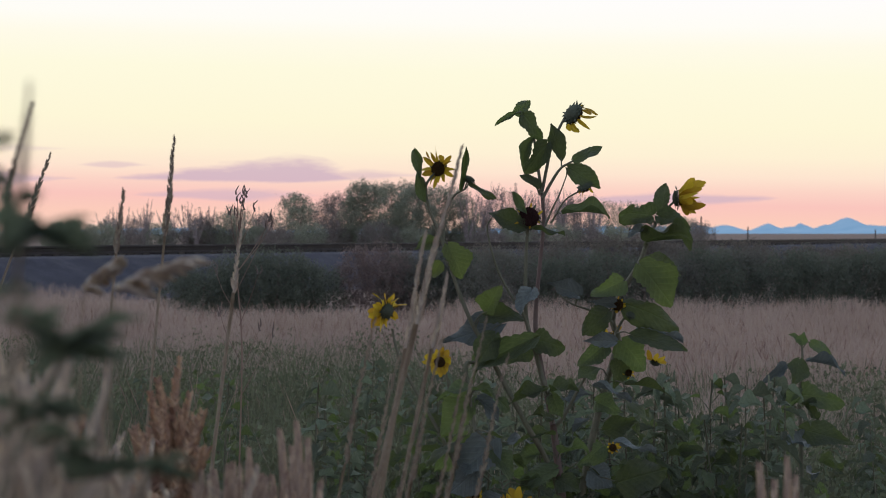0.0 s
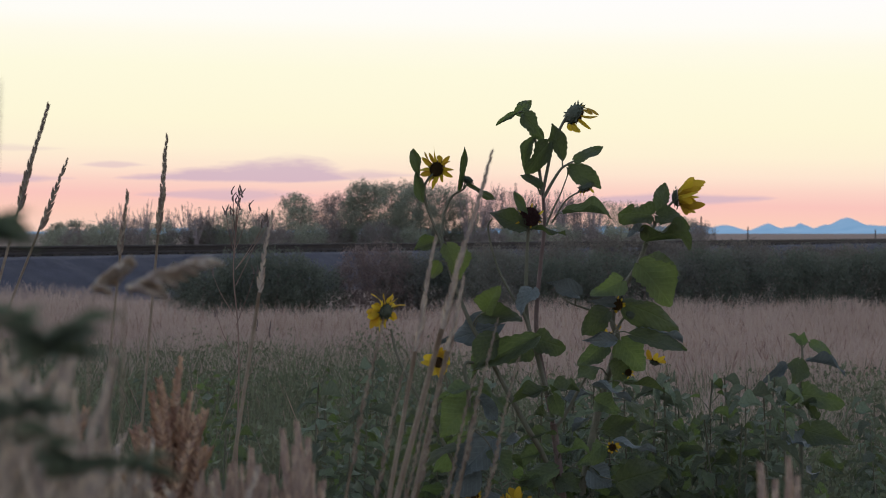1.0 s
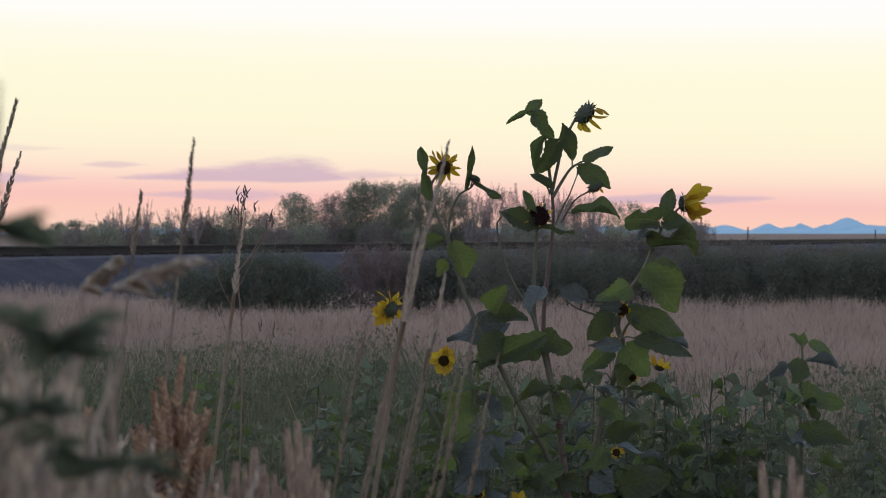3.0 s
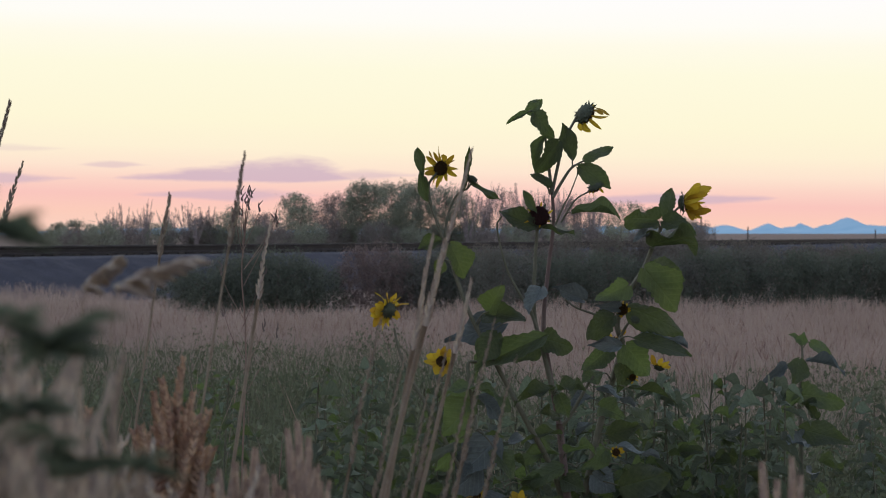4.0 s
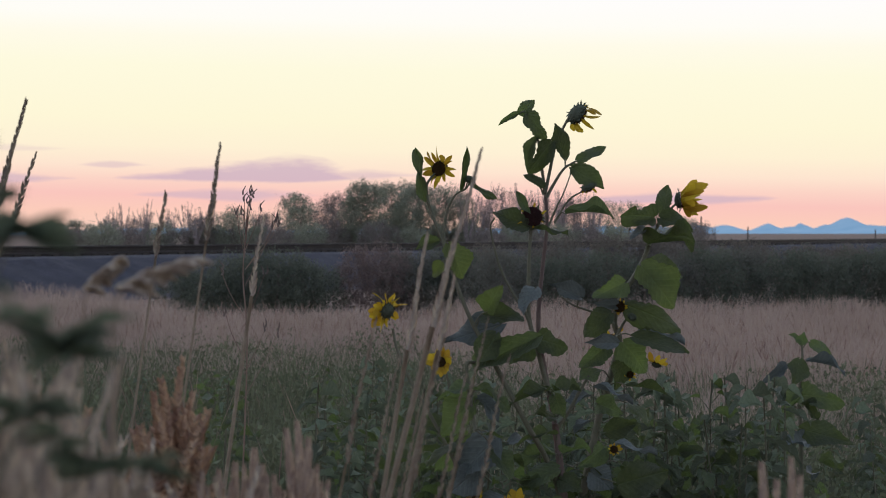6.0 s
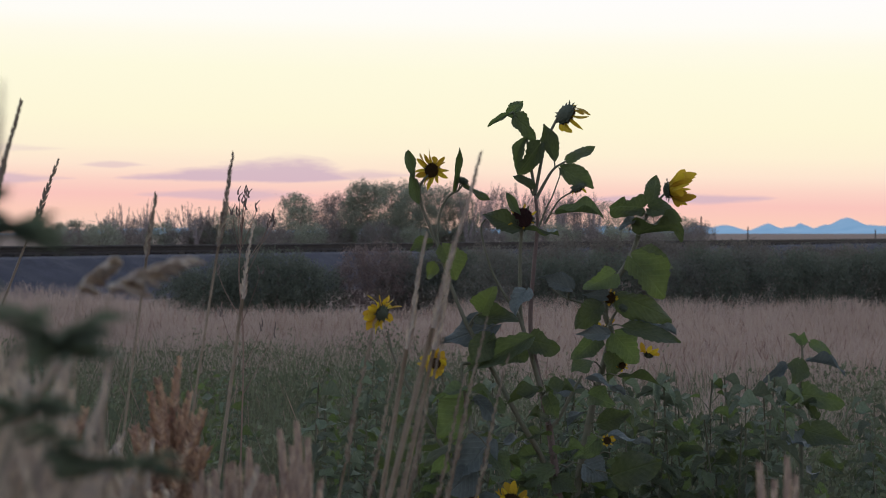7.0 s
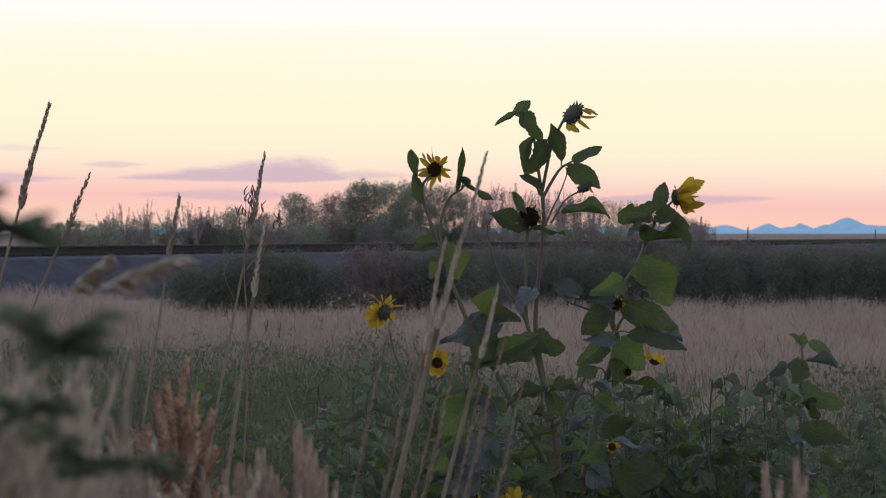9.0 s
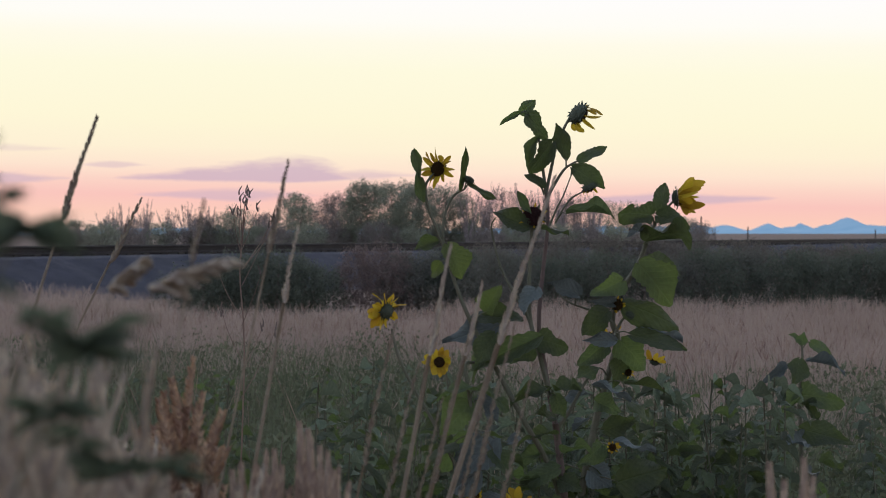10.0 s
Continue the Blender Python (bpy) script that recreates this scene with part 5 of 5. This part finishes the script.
def build_plumes():
    made = []
    pale, rust, tuft, pale_two = build_plume("pale", 81), build_plume("rust", 82), build_plume("tuft", 83), build_plume("pale", 85)
    rng = random.Random(84)
    # which, across, away, height of the top
    spots = [(rust, -0.288, 1.85, 1.283), (rust, -0.262, 1.75, 1.24), (rust, -0.305, 1.9, 1.22), (tuft, -0.139, 1.60, 1.232), (tuft, -0.126, 1.63, 1.236), (tuft, -0.131, 1.56, 1.20), (tuft, 0.276, 1.50, 1.215), (tuft, 0.303, 1.52, 1.216),
             (pale, -0.20, 1.5, 1.205), (pale_two, -0.175, 1.4, 1.22), (pale, -0.162, 1.52, 1.20), (pale_two, -0.225, 1.45, 1.22), (pale, -0.19, 1.3, 1.225)]
    # rusty docks beside the plumes, and low tan tufts before the green
    for u, d, drop in ((-0.170, 1.72, 0.150), (-0.146, 1.78, 0.152), (-0.158, 1.70, 0.130), (-0.150, 1.74, 0.110), (-0.176, 1.66, 0.175)):
        spots.append((rust, d * u, d, 1.4 - d * drop / 1.3))
    for i in range(16):
        d = rng.uniform(1.5, 1.75)
        u = rng.uniform(-0.142, -0.072)
        spots.append((tuft, d * u, d, 1.4 - rng.uniform(0.116, 0.142) * d))
    for i in range(72):
        d = rng.uniform(0.85, 1.75)
        u = rng.uniform(-0.262, -0.172)
        drop = 0.060 + 0.052 * (u + 0.262) / 0.09 + rng.uniform(0.0, 0.045)
        spots.append((rust if i % 11 == 4 else (pale, pale_two)[i % 2], d * u, d, 1.4 - drop * d))
    # plumes right before the lens
    for i in range(12):
        d = rng.uniform(0.66, 0.9)
        u = rng.uniform(-0.265, -0.19)
        drop = 0.055 + 0.05 * (u + 0.265) / 0.075 + rng.uniform(0.0, 0.035)
        spots.append(((pale, pale_two)[i % 2], d * u, d, 1.4 - drop * d))
    # thin pale haze of plumes reaching up beside the lens
    for i in range(26):
        d = rng.uniform(0.7, 1.1)
        u = rng.uniform(-0.262, -0.205)
        spots.append(((pale, pale_two)[i % 2], d * u, d, 1.4 - d * (rng.uniform(0.034, 0.06) + 0.4 * (u + 0.262))))
    used = set()
    for proto, x, d, top in spots:
        if proto.name in used:
            ob = copy_thing(proto, Matrix.Identity(4))
        else:
            ob = proto
            used.add(proto.name)
        tilt = rng.uniform(-14, 24) if proto in (pale, pale_two) else rng.uniform(-2, 4)
        wide = 0.92 if proto is tuft else 1.3 if proto is rust else min(1.0, 0.25 + 0.45 * d)
        ob.scale = (wide, wide, top / 1.2 / math.cos(radians(tilt)))
        made.append((ob, x - top * math.tan(radians(tilt)), d, rng.uniform(0, 6.28), tilt))
    return made


PLUMES = build_plumes()


# ---------------------------------------------------------------- wind
def motions():
    # sunflowers: (seconds, degrees of lean to the side)
    mid = [(0, -.57), (.5, -.57), (1, -.48), (1.5, -.33), (2, .57), (2.5, -.57), (2.7, -.3), (3.1, .5), (3.5, -.4), (3.8, .3), (4, .43), (4.5, 0), (5, .29), (5.5, .53), (5.7, .72), (6.1, -.4), (6.5, .3), (6.8, .57), (7, -1.2), (7.5, .62), (8, -1.05), (8.5, .1), (9, -.57), (9.5, .19), (10, -.14)]
    left = [(0, -.4), (.5, -.55), (1, -.55), (1.5, -.6), (2, 0), (2.5, -.75), (3.1, .2), (3.5, -.4), (3.8, 0), (4, -.15), (4.5, 0), (5, 0), (5.5, .45), (6.1, -.4), (6.5, .1), (6.8, 0), (7, -1.0), (7.5, .6), (8, -1.25), (8.5, .05), (9, -.75), (9.5, 0), (10, -.45)]
    right = [(0, -.55), (.5, -.7), (1, -.6), (1.5, -.6), (2, -.2), (2.5, -.6), (3.1, .1), (3.5, -.4), (3.8, 0), (4, 0), (4.5, 0), (5, -.2), (5.5, .4), (6.1, -.4), (6.5, .2), (6.8, .55), (7, -1.45), (7.5, .2), (8, -1.05), (8.5, -.5), (9, -.65), (9.5, -.3), (10, -.6)]
    # the heavy side shoot also dips as it leans
    for ob, (x, y, z), rows, dip in ((SUN_MID, B_MID, mid, 0), (SUN_LEFT, B_LEFT, left, 0), (SUN_RIGHT, B_RIGHT, right, 0.018)):
        walk(ob, [(t, pose(x, y, z - dip * a, 0, a, 0)) for t, a in rows])
    # stalks: (seconds, degrees to the side, degrees back)
    swings = {
        "a": [(0.0, -1.19, -8.08), (0.1, 0.42, -7.97), (0.2, 1.12, -7.86), (0.3, 1.20, -7.76), (0.5, -0.87, -7.54), (0.8, -1.85, -7.81), (1.0, -0.27, -7.99), (1.2, -0.30, -7.88), (1.3, -0.45, -7.83), (1.5, 0.24, -7.72), (1.7, -0.50, -8.08), (1.8, -1.67, -8.26), (2.0, -3.53, -8.62), (2.5, -1.95, -7.40), (2.7, -1.56, -8.05), (3.1, -2.34, -7.96), (3.5, -3.00, -8.05), (3.8, -2.16, -7.99), (4.0, -2.62, -8.70), (4.5, -2.66, -7.86), (4.8, -1.17, -8.18), (5.0, -3.66, -8.40), (5.5, -2.21, -7.58), (5.7, -2.18, -7.55), (6.1, -1.29, -7.55), (6.5, -3.09, -8.39), (6.8, -2.61, -8.26), (7.0, -1.83, -8.07), (7.2, -0.51, -7.96), (7.5, -2.55, -7.79), (8.0, -3.90, -8.79), (8.2, -2.77, -8.59), (8.5, -1.49, -8.29), (8.8, 0.03, -7.85), (9.0, -0.11, -7.55), (9.2, 0.48, -7.85), (9.5, -1.94, -8.30), (9.8, 0.77, -8.59), (10.0, 2.35, -8.78)],
        "b": [(0.0, -0.61, -8.13), (0.5, -1.56, -8.91), (1.0, 0.31, -8.75), (1.5, 0.35, -9.57), (2.0, -4.88, -10.94), (2.5, -4.44, -10.61), (2.7, -3.25, -10.10), (3.1, -2.95, -10.31), (3.5, -4.00, -10.26), (3.8, -3.04, -10.70), (4.0, -3.56, -13.27), (4.5, -2.78, -9.17), (4.8, -2.63, -10.41), (5.0, -5.32, -11.24), (5.5, -2.05, -8.04), (5.7, -2.17, -8.54), (6.1, -1.66, -9.37), (6.5, -3.65, -10.29), (6.8, -2.37, -10.87), (7.0, -0.51, -9.93), (7.2, -3.11, -9.90), (7.5, -2.13, -9.85), (8.0, -5.10, -11.09), (8.2, -2.67, -11.61), (8.5, -0.39, -12.40), (8.8, 1.18, -12.06), (9.0, 1.12, -11.83), (9.5, -1.45, -10.76), (9.8, 3.32, -13.20), (10.0, 4.03, -14.83)],
        "c": [(0.0, -2.39, -5.78), (0.1, -1.83, -6.27), (0.2, -0.49, -6.75), (0.3, 1.88, -7.24), (0.5, 3.82, -8.21), (0.8, -1.68, -7.20), (1.0, -2.28, -6.53), (1.2, 1.28, -6.81), (1.3, 3.05, -6.94), (1.5, 4.11, -7.22), (1.7, 1.35, -7.03), (1.8, -0.59, -6.94), (2.0, -3.02, -6.75), (2.2, -2.46, -6.48), (2.3, -1.39, -6.34), (2.5, -0.30, -6.07), (2.7, 0.38, -6.13), (3.1, -1.68, -6.03), (3.5, 0.08, -5.80), (3.8, -0.34, -6.09), (4.0, 0.33, -6.43), (4.2, 0.60, -6.48), (4.5, -1.14, -6.55), (4.8, -0.80, -6.08), (5.0, -1.15, -5.76), (5.2, -2.92, -5.66), (5.5, -1.76, -5.52), (5.7, -1.44, -5.64), (6.1, 0.42, -5.83), (6.5, -1.68, -6.03), (6.8, -0.99, -6.47), (7.0, -0.63, -7.02), (7.2, 0.84, -6.49), (7.5, 0.24, -5.69), (7.7, -1.70, -6.13), (8.0, -3.20, -6.80), (8.2, -1.70, -6.54), (8.5, -0.00, -6.14), (8.8, 1.34, -6.36), (9.0, 0.91, -6.51), (9.2, 2.51, -6.78), (9.5, 1.62, -7.19), (9.8, -0.26, -7.26), (10.0, 2.34, -7.30)],
        "d": [(0.0, -3.15, -5.80), (0.1, -2.68, -6.37), (0.2, -1.20, -6.94), (0.3, 1.29, -7.50), (0.5, 5.30, -8.64), (0.8, -1.16, -6.59), (1.0, -3.50, -5.23), (1.2, -1.11, -6.25), (1.3, 1.37, -6.75), (1.5, 5.77, -7.77), (1.7, 5.45, -7.21), (1.8, 2.75, -6.94), (2.0, -2.37, -6.38), (2.2, -5.13, -6.14), (2.3, -4.74, -6.03), (2.5, -1.91, -5.79), (2.7, 0.54, -6.94), (3.1, -2.52, -6.02), (3.5, 0.23, -8.43), (3.8, -0.19, -7.93), (4.0, 0.64, -9.40), (4.2, 1.32, -9.94), (4.5, -0.22, -10.76), (4.8, -0.66, -8.00), (5.0, -1.80, -6.16), (5.2, -3.76, -6.15), (5.5, -3.68, -6.14), (5.7, -2.87, -5.93), (6.1, -0.34, -7.45), (6.5, -1.90, -6.41), (6.8, -1.00, -8.31), (7.0, -0.16, -9.95), (7.2, 0.68, -9.04), (7.5, 0.28, -7.67), (7.7, -1.28, -7.75), (8.0, -4.85, -7.86), (8.2, -3.99, -8.43), (8.5, 0.24, -9.28), (8.8, 3.20, -8.99), (9.0, 1.93, -8.80), (9.2, 2.03, -9.12), (9.5, 3.40, -9.61), (9.8, 1.89, -9.86), (10.0, 3.30, -10.02)],
        "e": [(0.0, -1.52, -8.69), (0.1, -1.61, -9.14), (0.2, -0.96, -9.60), (0.3, 0.11, -10.05), (0.5, 1.23, -10.96), (0.8, -1.45, -8.56), (1.0, 0.31, -6.96), (1.2, -0.15, -8.59), (1.3, 0.31, -9.41), (1.5, 1.91, -11.04), (2.0, -1.24, -8.56), (2.2, -1.42, -8.34), (2.3, -1.28, -8.22), (2.5, -1.38, -8.00), (2.7, -0.79, -8.95), (3.1, -1.59, -8.72), (3.5, -0.30, -9.09), (3.8, 0.03, -9.86), (4.0, -0.17, -10.86), (4.2, -0.01, -11.72), (4.5, -1.58, -13.00), (4.8, 0.22, -11.04), (5.0, -1.71, -9.73), (5.2, -1.69, -10.11), (5.5, -1.82, -10.67), (5.7, -1.47, -10.54), (6.1, -0.34, -9.50), (6.5, -1.36, -9.59), (6.8, -1.29, -10.48), (7.0, -1.25, -11.31), (7.2, 0.41, -9.79), (7.5, 0.19, -7.52), (7.7, -1.04, -8.78), (8.0, -1.82, -10.67), (8.2, -1.20, -9.94), (8.5, 0.13, -8.84), (9.0, -0.40, -10.08), (9.2, 1.53, -10.16), (9.5, 0.88, -10.29), (9.8, 0.24, -10.91), (10.0, 1.48, -11.32)],
        "f": [(0.0, 0.12, -5.30), (0.1, 0.00, -5.63), (0.2, 0.54, -5.95), (0.5, 2.90, -6.93), (0.8, -0.53, -5.82), (1.0, 1.46, -5.08), (1.2, 1.43, -5.79), (1.3, 0.80, -6.15), (1.5, 2.38, -6.86), (1.7, 1.70, -6.10), (2.0, -0.76, -4.96), (2.2, -0.46, -4.92), (2.3, -0.41, -4.91), (2.5, -0.84, -4.87), (2.7, 0.14, -4.91), (3.1, -0.61, -4.78), (3.5, 1.17, -5.67), (3.8, 0.97, -5.61), (4.0, 0.56, -5.79), (4.2, 1.90, -6.04), (4.5, 1.25, -6.42), (4.8, 1.57, -5.36), (5.0, -0.51, -4.65), (5.2, -1.81, -4.60), (5.5, -0.41, -4.52), (5.7, -0.23, -4.67), (6.1, 1.16, -5.33), (6.5, -0.11, -4.88), (6.8, 0.27, -5.11), (7.0, 0.98, -6.27), (7.2, 2.13, -5.90), (7.5, 0.63, -5.35), (7.7, 1.09, -5.42), (8.0, -0.63, -5.52), (8.2, 0.92, -5.76), (8.5, 1.73, -6.12), (8.8, 1.98, -6.01), (9.0, 1.23, -5.94), (9.5, 3.16, -6.88), (10.0, 4.51, -8.02)],
        "g": [(0.0, 0.03, -6.07), (0.5, 0.99, -8.93), (1.0, 0.51, -7.83), (1.5, 0.71, -8.24), (2.0, -0.33, -5.95), (2.5, -0.33, -5.95), (3.1, -0.38, -6.01), (3.5, 0.43, -7.49), (3.8, 0.43, -7.49), (4.0, 0.38, -7.11), (4.5, -0.58, -6.46), (5.0, -1.44, -6.97), (5.5, -0.91, -6.53), (6.1, 0.15, -7.11), (6.5, -0.52, -6.40), (6.8, -0.26, -6.84), (7.0, 0.05, -7.00), (7.5, 0.46, -7.46), (8.0, -0.44, -6.32), (8.5, 0.49, -7.64), (9.0, 0.99, -7.97), (9.5, -0.08, -7.95), (10.0, 1.28, -9.57)],
        "h": [(0.0, -0.56, -7.94), (0.5, 0.72, -8.36), (1.0, 0.28, -8.02), (1.5, 1.07, -8.56), (2.0, -0.68, -8.09), (2.5, -0.68, -8.09), (3.1, -0.68, -8.09), (3.5, 0.19, -8.14), (3.8, 0.43, -8.30), (4.0, 0.67, -8.67), (4.5, 0.05, -8.34), (5.0, -0.96, -7.96), (5.5, -1.45, -8.06), (6.1, -0.10, -8.30), (6.5, -0.82, -8.03), (6.8, -0.53, -8.14), (7.0, -0.44, -8.51), (7.5, 0.33, -7.69), (8.0, -1.34, -7.92), (8.5, 0.48, -8.22), (9.0, 2.08, -8.88), (9.5, 1.67, -8.83), (10.0, 1.26, -8.98)]}
    for key, rows in swings.items():
        ob = STALKS[key]
        base = ob.matrix_basis.translation.copy()
        walk(ob, [(t, pose(*base, back, side, 0)) for t, side, back in rows])
    for i, ob in enumerate(EXTRA):
        base = ob.matrix_basis.translation.copy()
        walk(ob, [(t, pose(*base, 0, side * (0.8 + 0.045 * i), 0)) for t, side, back in swings["g"]])
    # thin weed, near weeds, nodding panicles
    def rock(ob, rows):
        base = ob.matrix_basis.translation.copy()
        walk(ob, [(t, pose(*base, 0, a, 0)) for t, a in rows])
    rock(THIN, [(0, 0), (.5, 0), (1, -.4), (1.5, -.1), (2, .1), (2.5, .35), (3.2, 0), (4, .5), (4.5, .8), (5, .7), (5.5, 1.3), (6.2, .4), (7, .2), (7.5, -.45), (8, .6), (8.5, .9), (9, .8), (9.5, -.2), (10, .3)])
    rock(LENS_STALK, [(0, -.12), (.2, -.34), (.5, -.4), (1, -.5), (1.5, -.45), (2, -.3), (2.5, -.4), (3.2, -.5), (4.5, -.6), (6, -.6), (7, -.45), (8, -.55), (9, -.6), (10, -.7)])
    rock(NEAR_TOP, [(0, .40), (.5, .42), (1, -.32), (1.5, .04), (2, .30), (2.5, .14), (3.1, -.1), (3.6, .1), (4, -.16), (4.5, .02), (5, .12), (5.5, .04), (6.2, .2), (7, .02), (7.5, 0), (8, .36), (8.5, .15), (9, 0), (9.5, -.03), (10, .22)])
    rock(NEAR_LOW, [(0, .2), (1, -.1), (1.5, .05), (2, .2), (2.5, .15), (3.2, 0), (4, -.05), (4.5, -.08), (5, .05), (5.5, 0), (6.2, .1), (7, .05), (7.5, 0), (8, .2), (8.5, 0), (9, .08), (9.5, .05), (10, .38)])
    nod = [(0, .15), (.5, .2), (1, .45), (1.5, .9), (2, .75), (2.5, .45), (3.1, .1), (3.6, .4), (4, .15), (4.5, -.25), (5, .05), (5.5, -.2), (6.2, .3), (7, 0), (7.5, .15), (8, .15), (8.5, -.25), (9, -.15), (9.5, .25), (10, 1.0)]
    rock(PANICLE, nod)
    rock(PANICLE_TWO, [(t, a * 0.8) for t, a in nod])
    # plumes follow the gusts, each a little differently
    gust = [(0, 0), (.5, .8), (1, .1), (1.5, .9), (2, .2), (2.5, 0), (3.1, .3), (3.6, -.1), (4, .3), (4.5, .1), (5, -.1), (5.5, -.3), (6.2, .4), (7, 0), (7.5, .5), (8, -.3), (8.5, .4), (9, .6), (9.5, .3), (10, 1.1)]
    for i, (ob, x, d, turn, tilt) in enumerate(PLUMES):
        k = 0.6 + 0.5 * math.sin(i * 2.7)
        walk(ob, [(t, Matrix.Translation((x, d, 0)) @ Matrix.Rotation(radians(a * k + tilt), 4, "Y") @ Matrix.Rotation(turn, 4, "Z")) for t, a in gust])


motions()
